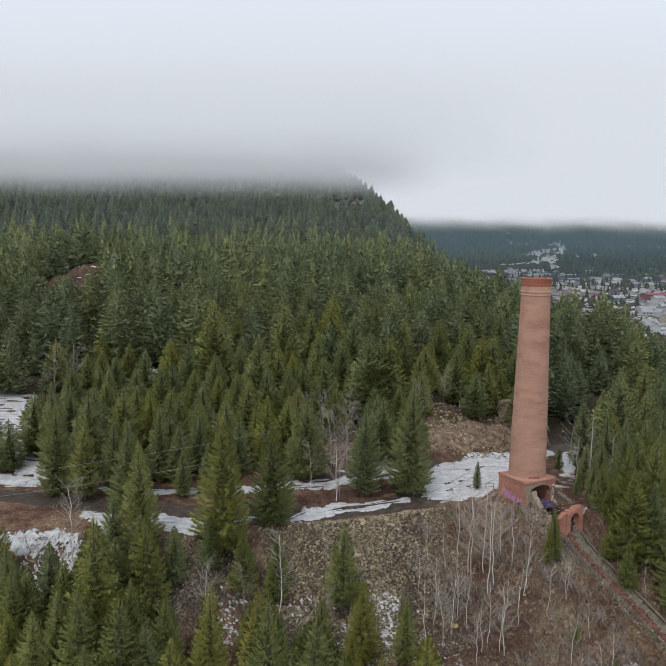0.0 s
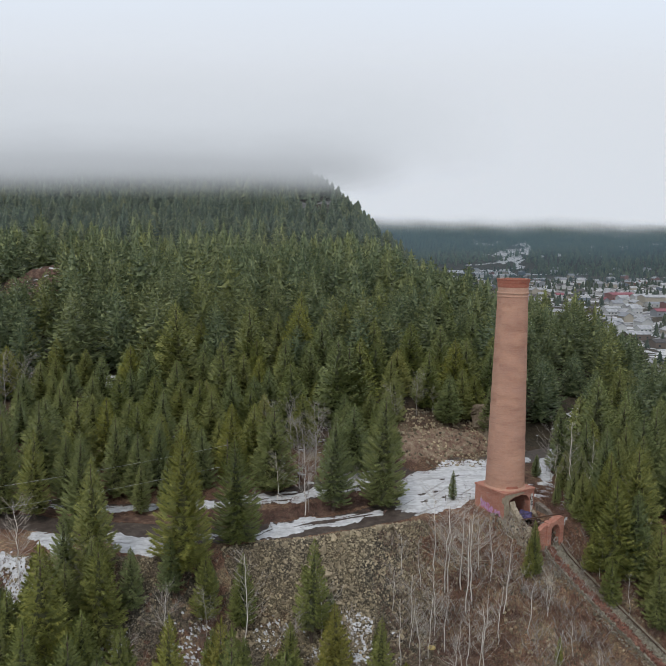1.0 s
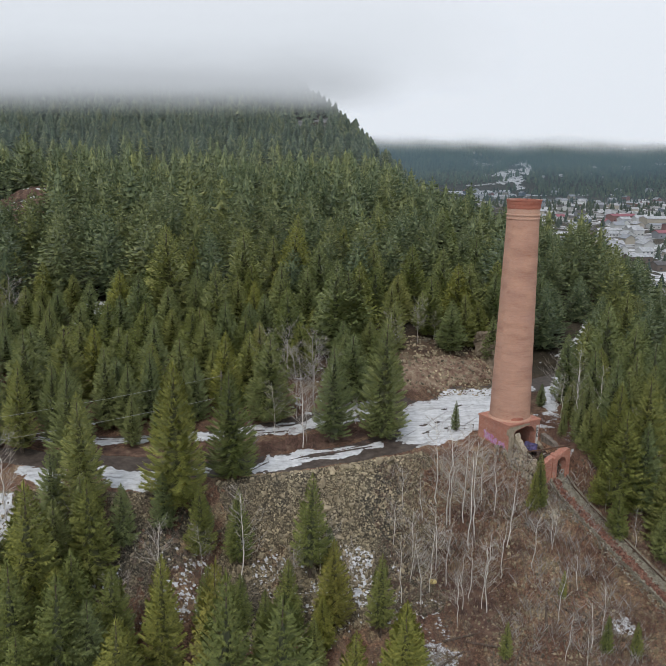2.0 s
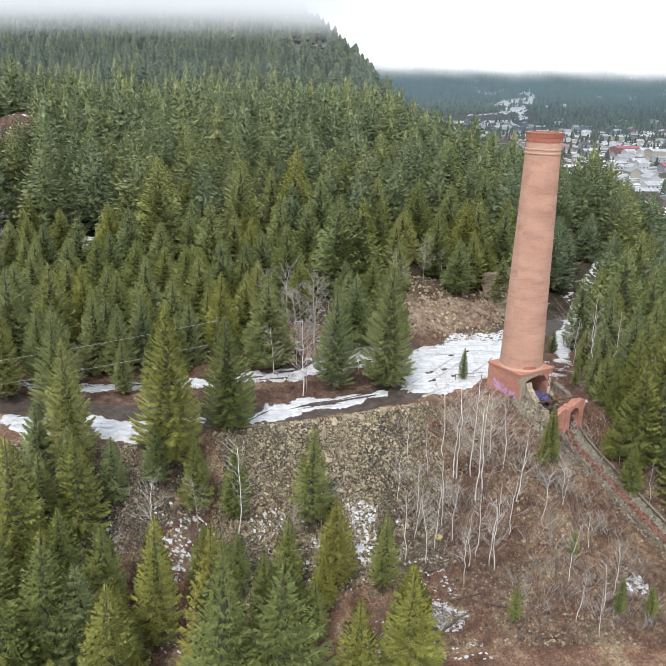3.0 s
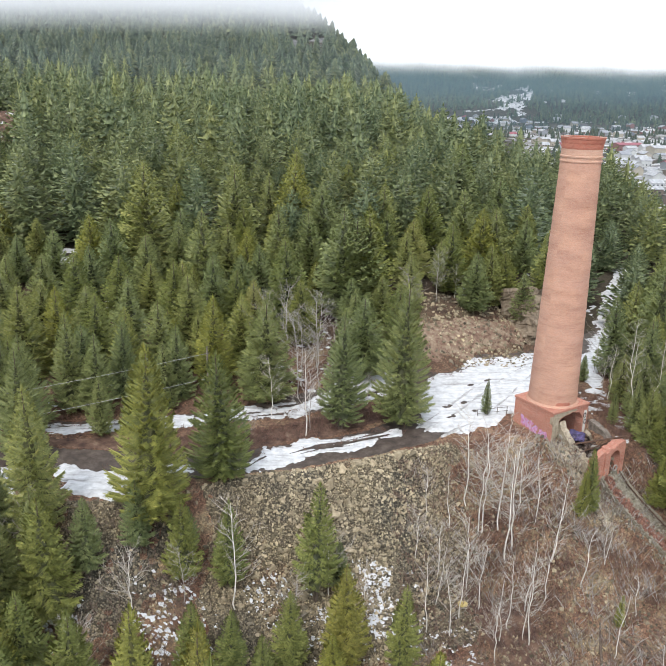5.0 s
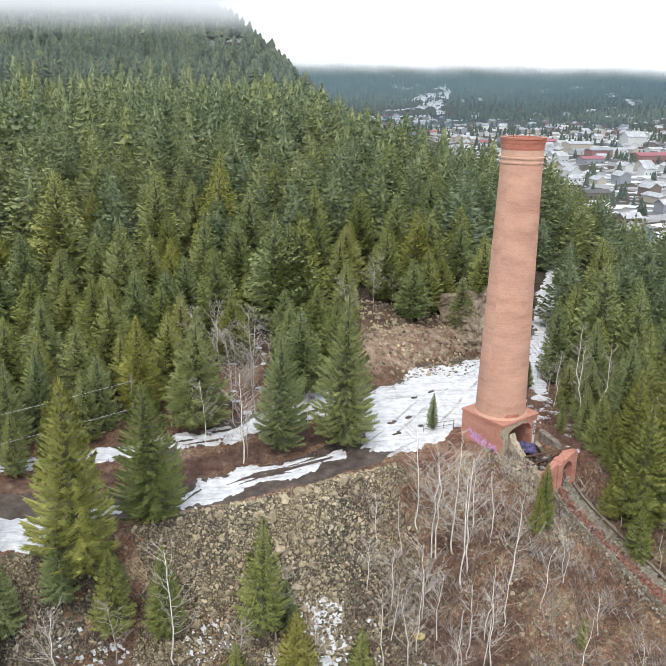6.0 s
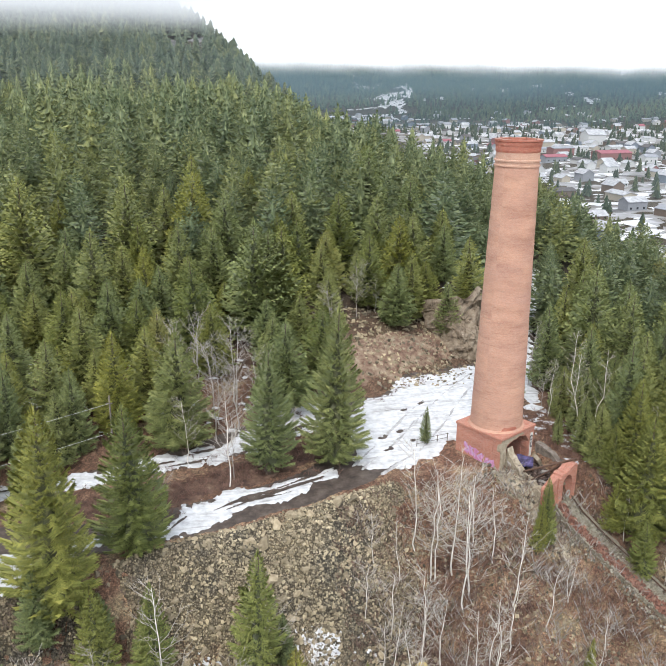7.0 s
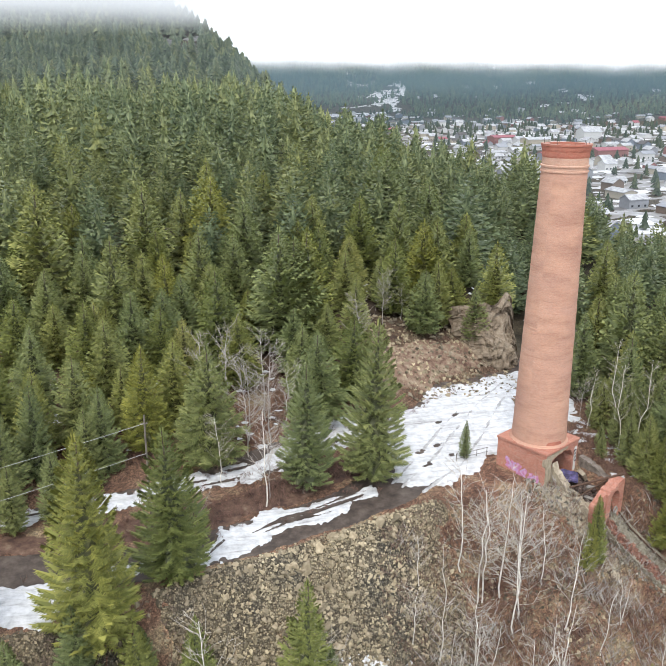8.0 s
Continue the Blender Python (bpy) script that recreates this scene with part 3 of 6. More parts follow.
# trees that stand out, each at its place: ahead and across in metres, height, build, breadth
BENCH_FIRS = [(-15.8, 97.8, 19.0, 0, 1.0), (-9.6, 103.2, 14.8, 0, 1.1), (-31.3, 105.0, 13.5, 0, 0.95), (3.3, 114.9, 15.3, 5, 1.0), (10.7, 116.0, 18.4, 0, 0.95), (21.8, 117.8, 5.0, 5, 0.75),
              (-38.5, 107.5, 13.0, 3, 1.0), (-43.5, 109.0, 14.5, 0, 1.0), (-35.0, 110.5, 12.0, 1, 1.0)]
LOWER_FIRS = [(-6.4, 69.0, 22.0, 0, 0.85), (-2.1, 70.9, 19.0, 3, 1.05), (-28.9, 83.2, 20.0, 0, 1.05), (-14.7, 80.5, 16.0, 2, 0.85), (-8.5, 75.2, 19.5, 1, 0.75), (0.5, 96.0, 14.2, 4, 1.0), (3.6, 90.6, 11.5, 1, 0.95), (8.9, 89.4, 11.0, 4, 1.0),
              (-12.6, 94.8, 9.0, 5, 0.9), (-8.3, 95.5, 10.0, 1, 0.85), (-24.2, 89.8, 13.0, 5, 0.95), (-20.1, 82.4, 12.0, 1, 1.0), (-25.2, 79.9, 14.0, 3, 1.0), (-10.8, 87.0, 8.0, 5, 0.9), (-4.0, 85.0, 9.5, 1, 0.9)]
MORE_FIRS = [(-26.5, 95.2, 15.5, 0, 0.95), (-17.1, 95.8, 7.0, 3, 0.9), (-25.5, 91.7, 11.0, 0, 0.95), (-21.5, 93.0, 8.0, 5, 0.9), (-29.8, 93.8, 10.0, 1, 0.95), (-40.2, 85.8, 13.0, 3, 1.0), (-32.5, 80.9, 12.5, 0, 1.0), (-36.0, 88.5, 11.0, 1, 1.0),
              (-12.4, 96.9, 5.0, 5, 1.0), (3.1, 97.6, 5.5, 5, 0.9), (31.2, 104.9, 8.0, 4, 0.72), (30.1, 104.2, 6.0, 4, 0.7), (22.8, 85.5, 5.5, 4, 0.9), (31.9, 94.9, 4.0, 4, 0.7), (-28.3, 89.3, 11.0, 3, 1.0), (-33.5, 76.5, 14.0, 0, 1.0),
              (-21.0, 77.0, 13.0, 3, 1.0), (34.5, 86.5, 5.0, 4, 0.8), (37.5, 85.5, 5.0, 1, 0.8), (-44.0, 90.0, 12.0, 5, 1.0)]
FRONT_FIRS = [(-24.0, 76.5, 16.0, 3, 1.0), (-28.5, 77.0, 17.0, 0, 1.0), (10.3, 76.5, 14.0, 3, 0.9), (-17.5, 73.5, 14.0, 5, 1.0), (-38.5, 82.0, 14.0, 0, 1.0), (-31.5, 87.0, 12.0, 5, 1.0), (5.2, 74.5, 13.0, 1, 0.9)]
# hillside firs by place and by the height of their tops over the chimney's foot
SLOPE_FIRS = [(-27.9, 155.4, 29.1), (-25.8, 172.2, 23.8), (-14.2, 163.8, 28.0), (-8.2, 169.5, 26.0), (-4.4, 167.9, 28.2), (1.2, 164.6, 25.2), (-0.8, 156.0, 21.7), (6.6, 190.7, 26.5), (12.3, 167.3, 25.0), (4.2, 144.1, 24.3), (8.3, 146.5, 23.6),
              (-17.8, 148.0, 22.9), (-22.1, 152.6, 20.0), (-12.2, 160.4, 21.4), (-13.8, 150.3, 20.3), (-6.0, 155.0, 22.3), (-3.9, 140.2, 20.1), (-26.4, 146.4, 19.0), (-14.7, 137.9, 18.2), (-10.8, 148.8, 19.0), (-8.5, 147.2, 17.6), (-31.5, 148.5, 21.0)]
ROAD_FIRS = [(-20.2, 136.1, 17.4), (-19.2, 137.8, 17.0), (-24.7, 141.6, 15.8), (-11.5, 137.5, 15.8), (-8.3, 133.7, 15.4), (-2.6, 140.5, 15.2), (-13.0, 122.9, 16.0), (-6.3, 121.6, 16.1), (-27.1, 135.2, 12.8), (-19.8, 128.4, 12.6), (-10.0, 127.5, 15.0),
             (17.6, 162.3, 19.4), (20.4, 167.5, 24.6), (21.1, 156.5, 17.0), (26.2, 165.3, 24.3), (28.0, 156.6, 22.2), (30.4, 157.5, 22.4), (28.8, 150.8, 17.6), (31.6, 152.4, 15.8), (35.3, 156.8, 20.9), (36.0, 180.7, 25.6), (12.1, 159.0, 21.6),
             (17.8, 181.3, 24.1), (33.3, 166.8, 21.2), (31.1, 195.9, 30.5), (-4.0, 185.8, 29.2), (28.6, 184.2, 30.9), (24.5, 159.5, 18.6), (-24.0, 122.0, 14.5), (-28.5, 119.5, 13.0), (-33.0, 124.0, 16.5), (-37.0, 122.2, 17.0)]
BACK_FIRS = [(-26.1, 115.4, 11, 1, 1.0), (-23.7, 119.1, 11, 0, 0.9), (-21.1, 112.9, 8, 5, 0.9), (-17.1, 120.2, 10, 3, 0.9), (-24.6, 110.9, 8, 1, 0.9), (-29.3, 116.4, 13, 0, 0.9), (-18.3, 118.3, 9, 5, 0.9), (-33.0, 111.5, 12, 3, 0.9), (-42, 119, 13, 3, 1.0), (-47.5, 118.5, 14, 0, 1.0)]
RIGHT_FIRS = [(48.0, 131.0, 17.5, 0, 1.0), (43.0, 112.4, 14, 0, 0.95), (47.0, 109.4, 14, 3, 1.0), (42.6, 131.5, 12, 4, 0.9), (49.5, 115.5, 12, 5, 1.0), (54, 121, 15, 0, 1.0), (67.6, 172.1, 15, 2, 1.0), (50.6, 136.3, 15.8, 0, 1.1), (46.5, 121.5, 9, 5, 0.9), (40.3, 116.0, 4.5, 4, 0.8),
              (53, 112, 15, 1, 1.0), (58, 128, 15, 2, 1.0), (50, 103.5, 12, 5, 1.0), (56, 105.5, 14, 0, 1.0), (61, 117, 15, 3, 1.0), (40.5, 124.0, 5.5, 1, 0.9), (52, 97, 9, 1, 0.9), (37.5, 128.5, 4.0, 5, 0.9)]
GULLY_FIRS = [(44.8, 117.6, 10, 1, 1.0), (48.0, 117.5, 13, 0, 1.0), (51.5, 119.5, 14, 3, 1.0), (45.8, 126, 11, 5, 1.0), (50.8, 126.2, 15, 0, 1.0), (54, 132, 15, 2, 1.0), (47.5, 137.5, 13, 1, 1.0), (52, 141, 15, 0, 1.0),
              (57.5, 139, 14, 3, 1.0), (65, 133, 15, 0, 1.0), (57, 112.5, 14, 1, 1.0), (62, 108, 15, 0, 1.0), (53.5, 107.5, 13, 5, 1.0), (58, 99.5, 13, 3, 1.0), (54.5, 92, 12, 0, 1.0), (50, 88, 10, 5, 1.0),
              (45.2, 105.6, 13, 0, 0.95), (47.8, 103, 12, 3, 0.95), (43.6, 122.2, 12, 0, 1.0), (45.6, 113.6, 12, 3, 1.0),
              (42.5, 105.6, 14, 3, 1.0), (42.8, 109.4, 12.5, 0, 1.0), (40.6, 109.2, 7.5, 1, 0.95), (41.2, 102.6, 7, 5, 0.9), (39.5, 111.2, 7.5, 3, 0.9), (39.0, 113.6, 7, 0, 0.9), (40.0, 106.9, 6, 3, 0.9)]
YOUNG_FIRS = [(48, 100.5, 8, 1, 1.0), (41.8, 119.3, 8, 5, 1.0), (40.2, 121.8, 7, 5, 0.9), (46.7, 100.4, 9, 1, 0.9), (40.4, 114.0, 4, 1, 0.9), (37.9, 117.6, 3.5, 0, 0.9), (40.2, 117.8, 7, 0, 0.9), (37.0, 115.6, 3.0, 5, 1.0), (40.6, 112.0, 6, 0, 0.95)]
OLIVE = "yellow-green fir tree with dense drooping branches"
for firs, words in ((BENCH_FIRS, "tall green fir tree beside the snowy road"), (LOWER_FIRS, OLIVE), (FRONT_FIRS, OLIVE), (MORE_FIRS, "small fir tree on the bank below the road"),
                    (BACK_FIRS, "fir tree on the hillside behind the road"), (RIGHT_FIRS, "dense fir tree in the gully behind the chimney"), (GULLY_FIRS, "fir tree crowding the gully beside the flue"),
                    (YOUNG_FIRS, "young fir tree in the gully beside the flue")):
    for x, y, h, kind, wide in firs:
        near = firs is BENCH_FIRS or firs is MORE_FIRS and x > 28
        conifer(x, y, h, 14 + kind % 2 if near else 6 + kind % 4 if y > 124 else kind, wide, words, words == OLIVE or firs is MORE_FIRS and x > 20 or firs is BENCH_FIRS and y < 104 or firs is GULLY_FIRS and y < 111 and x < 44)
for k, (x, y, top) in enumerate(SLOPE_FIRS + ROAD_FIRS):
    h = max(6.5, top - gz(x, y))
    conifer(x, y, h, (6, 7, 8, 9)[k % 4] if y > 126 else (0, 3)[k % 2], 1.28 if h < 10 else 1.12, "green fir tree on the hillside above the road", k % 3 == 1)
conifer(6.2, 145.3, 16.0, 8, 1.35, "broad dark green fir tree on the hillside")
TAKEN = [(29, 115), (-6.5, 127), (-4, 129.5), (0.8, 127.5), (-1.5, 124.3), (0.6, 123.2), (2.6, 124.5), (14.3, 139), (19.5, 147)] + [f[:2] for firs in (BENCH_FIRS, SLOPE_FIRS, ROAD_FIRS, BACK_FIRS, RIGHT_FIRS, GULLY_FIRS) for f in firs]

# hillside woods: those nearest the road are trees of their own, the rest is far woods
def on_hill(x, y):
    ok = in_sight(x, y) & ((x < 96) | (y > 190)) & (y > foot(x) + 3 + 1.5 * vnoise(x, y, 9, 40)) & (ground(x, y) > VALLEY + 3)
    ok &= ((x + 103) / 12) ** 2 + ((y - 284) / 23) ** 2 > 1
    ok &= ((x + 95) / 13) ** 2 + ((y - 240) / 34) ** 2 > 1
    ok &= ((x + 43) / 3) ** 2 + ((y - 155) / 12) ** 2 > 1
    ok &= ~(((x - 8) / 58) ** 2 + ((y - 755) / 75) ** 2 < 1) | (vnoise(x, y, 9, 47) > 0.45)
    ok &= (x + 150) ** 2 / 16 ** 2 + (y - 430) ** 2 / 60 ** 2 > 1
    ok &= ~((14 < x) & (x < 33) & (y < foot(x) + 10))
    ok &= (x + 62) ** 2 / 10 ** 2 + (y - 134) ** 2 / 14 ** 2 > 1
    ok &= (np.abs(x - np.interp(y, [125, 138, 154, 171, 195], [38.3, 42, 49, 57, 69])) > 3.2) | (y > 200)
    for a, b in TAKEN:
        ok &= (x - a) ** 2 + (y - b) ** 2 > 20
    return ok


def far_forest(name, spots, kinds, height, label, seed, material, up=0.42):
    r = np.random.default_rng(seed)
    pieces, leans, tones = [], [], []
    kinds = [(v, *faced(v, f, up)) for v, f in kinds]
    zs = ground(*np.array(spots).T)
    for (x, y), z in zip(spots, zs):
        v, f, n = kinds[r.integers(len(kinds))]
        s = height * r.choice((r.uniform(0.5, 0.75), r.uniform(0.75, 1.0), r.uniform(0.95, 1.3))) / 16.0
        a = r.uniform(0, 6.28)
        w = s * r.uniform(1.2, 1.55)
        c, d = np.cos(a) * w, np.sin(a) * w
        p = np.stack([v[:, 0] * c - v[:, 1] * d + x, v[:, 0] * d + v[:, 1] * c + y, v[:, 2] * s + z - 0.2], -1)
        pieces.append((p, f))
        tones.append(np.full(len(v), np.clip(r.uniform(0, 0.9) + 0.25 * float(vnoise(x, y, 45, 17)), 0, 1)))
        u, w = np.cos(a), np.sin(a)
        leans.append(np.stack([n[:, 0] * u - n[:, 1] * w, n[:, 0] * w + n[:, 1] * u, n[:, 2]], -1))
    me = leaned(mesh_np(name, *joined(pieces)), np.concatenate(leans))
    me.attributes.new("tone", "FLOAT", "POINT").data.foreach_set("value", np.concatenate(tones))
    tagged(placed(name, me, material), label, "woods", kind="stuff")


near_hill = scatter(24000, -60, 62, 108, 163, 5.2, on_hill, 3)
for x, y in near_hill:
    conifer(x, y, rng.uniform(8, 12) if x < 38 else rng.uniform(10, 16), 6 + int(rng.integers(4)), rng.uniform(1.1, 1.35), "green fir tree on the wooded hillside", rng.random() < 0.3)
# small firs crowding the slope's foot
for x, y in scatter(1400, -42, 11, 64, 90, 3.9, lambda x, y: (crest(x) - y > 10.5 + 3 * vnoise(x, y, 7, 51)) & (np.abs(x - 7) > 3.5), 14):
    if all((x - a) ** 2 + (y - b) ** 2 > 5 for a, b, *_ in LOWER_FIRS + FRONT_FIRS + MORE_FIRS):
        conifer(x, y, rng.uniform(5.5, 10.0) + (3.5 if x < -16 else 0), 6 + int(rng.integers(4)), rng.uniform(0.9, 1.1), "small olive-green fir tree at the slope's foot", True)

MID_KINDS = [joined([crown_shape(rng, 16.0, rng.uniform(3.0, 3.7), 17, 7, 2, 0.08, 0.06), tier_shape(rng, 15.0, 1.9, 12, 7)]) for _ in range(6)]
LOW_KINDS = [joined([crown_shape(rng, 16.0, rng.uniform(3.2, 3.9), 11, 6, 2, 0.08, 0.06), tier_shape(rng, 15.4, 2.6, 9, 6)]) for _ in range(6)]
HIGH_KINDS = [tier_shape(rng, 16.0, rng.uniform(3.6, 4.5), 13, 6) for _ in range(6)]
FAR_KINDS = [tier_shape(rng, 16.0, rng.uniform(3.4, 4.2), 5, 5) for _ in range(5)]
for x0, x1, y0, y1, seed in ((-125, 110, 163, 225, 3), (-120, -60, 108, 163, 21), (62, 100, 108, 163, 22)):
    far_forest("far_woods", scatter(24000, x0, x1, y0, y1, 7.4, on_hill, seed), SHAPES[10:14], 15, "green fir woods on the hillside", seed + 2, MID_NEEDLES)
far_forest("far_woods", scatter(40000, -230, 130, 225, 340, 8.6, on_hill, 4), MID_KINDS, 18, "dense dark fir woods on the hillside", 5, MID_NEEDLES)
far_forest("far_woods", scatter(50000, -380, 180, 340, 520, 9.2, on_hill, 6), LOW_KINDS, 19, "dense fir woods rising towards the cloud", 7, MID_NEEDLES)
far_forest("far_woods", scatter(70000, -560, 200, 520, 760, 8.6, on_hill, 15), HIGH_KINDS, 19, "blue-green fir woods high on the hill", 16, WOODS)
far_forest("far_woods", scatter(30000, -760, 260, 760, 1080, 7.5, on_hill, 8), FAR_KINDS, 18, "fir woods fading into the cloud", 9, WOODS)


def on_spur(x, y):
    """The open, snowy rib that slants up the mountain across the valley."""
    s = ((x - 310) * 215 + (y - 1700) * 278) / (215 ** 2 + 278 ** 2)
    d = ((x - 310) * 278 - (y - 1700) * 215) / math.hypot(215, 278)
    return (s > -0.25) & (s < 1.0) & (d > -14) & (d < 16 + 115 * (1 - s))


def open_far(x, y):
    """Small clearings up the far mountain side."""
    return (vnoise(x, y * 0.45, 17, 62) + 0.5 * vnoise(x, y, 60, 63) > 0.60) & (x > 380) & (x < 1150)


def across(x, y):
    d = np.hypot(x - 100, y * 0.97) - 1540 + 0.12 * (x - 400)
    open_foot = ((x - 335) / 125) ** 2 + ((y - 1650) / 105) ** 2 < 1
    return (d > 10) & (x > 20) & (x < 0.62 * y + 60) & ~(open_foot & (vnoise(x, y, 14, 65) > -0.65)) & ~(on_spur(x, y) & (vnoise(x, y, 16, 61) > -0.35)) & ~open_far(x, y)


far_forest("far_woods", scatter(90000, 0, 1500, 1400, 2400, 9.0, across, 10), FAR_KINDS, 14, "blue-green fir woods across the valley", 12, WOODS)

# ------------------------------------------------------------------ the smelter chimney
BASE, OUT = Vector((29.1, 115.2, 0)), 31.0
yard = pose(BASE.x, BASE.y, 0, 0, 0, OUT)      # local x: along the flue's breadth, local -y: out along the flue


def uv_round(me, r_ref):
    uv = me.uv_layers.new(name="UVMap")
    for p in me.polygons:
        angles = [math.atan2(me.vertices[i].co.y, me.vertices[i].co.x) for i in p.vertices]
        for li, a in zip(p.loop_indices, angles):
            if max(angles) - min(angles) > 3 and a < 0:
                a += 2 * math.pi
            uv.data[li].uv = (a * r_ref, me.vertices[me.loops[li].vertex_index].co.z)


def uv_box(me):
    uv = me.uv_layers.new(name="UVMap")
    for p in me.polygons:
        n = p.normal
        for li in p.loop_indices:
            c = me.vertices[me.loops[li].vertex_index].co
            if abs(n.z) > 0.7:
                uv.data[li].uv = (c.x, c.y)
            else:
                t = Vector((-n.y, n.x, 0)).normalized() if abs(n.z) < 0.99 else Vector((1, 0, 0))
                uv.data[li].uv = (c.x * t.x + c.y * t.y, c.z)


def lathe(profile, sides=72, seed=0, rough=0.0):
    r = np.random.default_rng(seed)
    bm = bmesh.new()
    rings = []
    for radius, z in profile:
        rings.append([bm.verts.new(((radius + r.uniform(-rough, rough)) * math.cos(2 * math.pi * i / sides), (radius + r.uniform(-rough, rough)) * math.sin(2 * math.pi * i / sides),
                                    z + r.uniform(-rough, rough) * 0.6)) for i in range(sides)])
    for a, b in zip(rings, rings[1:]):
        for i in range(sides):
            bm.faces.new((a[i], a[(i + 1) % sides], b[(i + 1) % sides], b[i]))
    return bm


def r_at(z):
    return 2.88 + (2.19 - 2.88) * (z - 5.5) / (33.8 - 5.5)


chimney = thing("chimney", yard, "tall tapering salmon-orange brick smelter chimney on a ruined square plinth", "chimney")
zs = np.linspace(5.5, 33.85, 46)
bm = lathe([(r_at(z) + 0.012 * math.sin(z * 2.3), z) for z in zs])
shaft = part("shaft", bm, SHAFT_BRICK, chimney, smooth_faces=True)
uv_round(shaft.data, 2.6)
bm = lathe([(2.20, 33.85), (2.30, 33.88), (2.30, 34.02), (2.22, 34.05), (2.21, 34.34), (2.31, 34.37), (2.31, 34.52), (2.20, 34.56), (2.19, 35.25)])
collar = part("collar", bm, PALE_BRICK, chimney, "paler banded brick collar")
uv_round(collar.data, 2.3)
bm = lathe([(2.20, 35.25), (2.24, 35.45), (2.25, 35.8), (2.31, 36.0), (2.34, 36.28), (2.40, 36.32), (2.40, 36.5), (1.75, 36.5), (1.7, 35.0), (1.6, 30.0)], rough=0.018)
cap = part("cap", bm, CAP_BRICK, chimney, "weathered darker red brick cap")
uv_round(cap.data, 2.3)
# worn courses that stand a little proud or broken, high on the shaft
rc = random.Random(8)
for k in range(34):
    z = rc.choice((rc.uniform(26.0, 31.5), rc.uniform(24.0, 30.0), rc.uniform(15.0, 27.0)))
    a0, wide, hi = rc.uniform(0, 6.28), rc.uniform(0.35, 1.5), rc.uniform(0.03, 0.07)
    bm = bmesh.new()
    rows = []
    for i in range(10):
        a = a0 + wide * i / 9
        dz, out_r = 0.05 * math.sin(a * 3 + k) + rc.uniform(-0.015, 0.015), 0.035 * math.sin(math.pi * i / 9) + 0.004
        rows.append([bm.verts.new(((r_at(z) + d) * math.cos(a), (r_at(z) + d) * math.sin(a), z + dz + h)) for d, h in ((-0.05, -hi), (out_r, -hi * 0.6), (out_r, hi * 0.6), (-0.05, hi))])
    for a, b in zip(rows, rows[1:]):
        for i in range(3):
            bm.faces.new((a[i], b[i], b[i + 1], a[i + 1]))
    ob = part("worn_course", bm, SHAFT_BRICK, chimney)
    uv_round(ob.data, 2.4)
# iron rods and a loose wire on the rim
IRON = simple("rusty_iron", (0.06, 0.035, 0.025), (0.13, 0.075, 0.05), scale=6.0, roughness=0.7)
for a, h in ((0.4, 0.45), (1.5, 0.3), (2.3, 0.5), (3.3, 0.35), (4.1, 0.55), (4.7, 0.3), (5.4, 0.5), (5.9, 0.25)):
    v, f = tube([(2.1 * math.cos(a), 2.1 * math.sin(a), 36.35), (2.12 * math.cos(a), 2.12 * math.sin(a), 36.5 + h)], [0.03, 0.02], 5)
    placed("rod", mesh_np("rod", v, f), IRON, chimney, "thin rusty iron rod")

# ------------------------------------------------------------------ plinth, ruined flue and brick arch below the chimney
EARTH_STONE = simple("crumbled_masonry", (0.21, 0.17, 0.12), (0.34, 0.285, 0.205), (0.47, 0.41, 0.32), scale=2.2, relief=0.08)
# near-black masonry: the darkness inside the pit is put into the colour
PIT_SHADE = simple("shaded_masonry", (0.020, 0.014, 0.013), (0.055, 0.036, 0.032), (0.10, 0.055, 0.045), scale=2.5)
RUBBLE_WALL = simple("dark_flue_wall", (0.07, 0.055, 0.046), (0.17, 0.14, 0.115), (0.29, 0.25, 0.215), scale=1.8, relief=0.06)
CONCRETE = simple("grey_concrete", (0.24, 0.22, 0.20), (0.38, 0.35, 0.31), scale=2.0, relief=0.03)
LILAC = simple("lilac_spray_paint", (0.40, 0.24, 0.42), (0.56, 0.42, 0.60), scale=2.5, roughness=0.6)
PINK = simple("pink_spray_paint", (0.42, 0.16, 0.22), (0.50, 0.22, 0.38), (0.62, 0.40, 0.58), scale=2.2, roughness=0.6)
# violet paint with the pit's shade put into its colour
SHADED_VIOLET = simple("shaded_violet_paint", (0.028, 0.024, 0.030), (0.065, 0.055, 0.12), (0.14, 0.115, 0.26), scale=2.2, roughness=0.7, relief=0.05)
WHITE_PAINT = simple("white_paint", (0.55, 0.52, 0.47), (0.72, 0.69, 0.64), scale=4.0, roughness=0.6)
BLACK_PAINT = simple("black_paint", (0.016, 0.016, 0.018), (0.03, 0.03, 0.032), scale=4.0, roughness=0.6)


def plate(outline, depth, seed=0, jag=0.0):
    """A wall cut to an outline in x and z, and `depth` thick towards +y."""
    r = random.Random(seed)
    bm = bmesh.new()
    pts = [(x + r.uniform(-jag, jag), z + r.uniform(-jag, jag)) for x, z in outline]
    a = [bm.verts.new((x, 0, z)) for x, z in pts]
    b = [bm.verts.new((x + r.uniform(-jag, jag) * 0.6, depth, z + r.uniform(-jag, jag) * 0.6)) for x, z in pts]
    bm.faces.new(a)
    bm.faces.new(list(reversed(b)))
    for i in range(len(a)):
        j = (i + 1) % len(a)
        bm.faces.new((a[j], a[i], b[i], b[j]))
    bmesh.ops.recalc_face_normals(bm, faces=bm.faces)
    bmesh.ops.triangulate(bm, faces=[f for f in bm.faces if len(f.verts) > 4])
    return bm


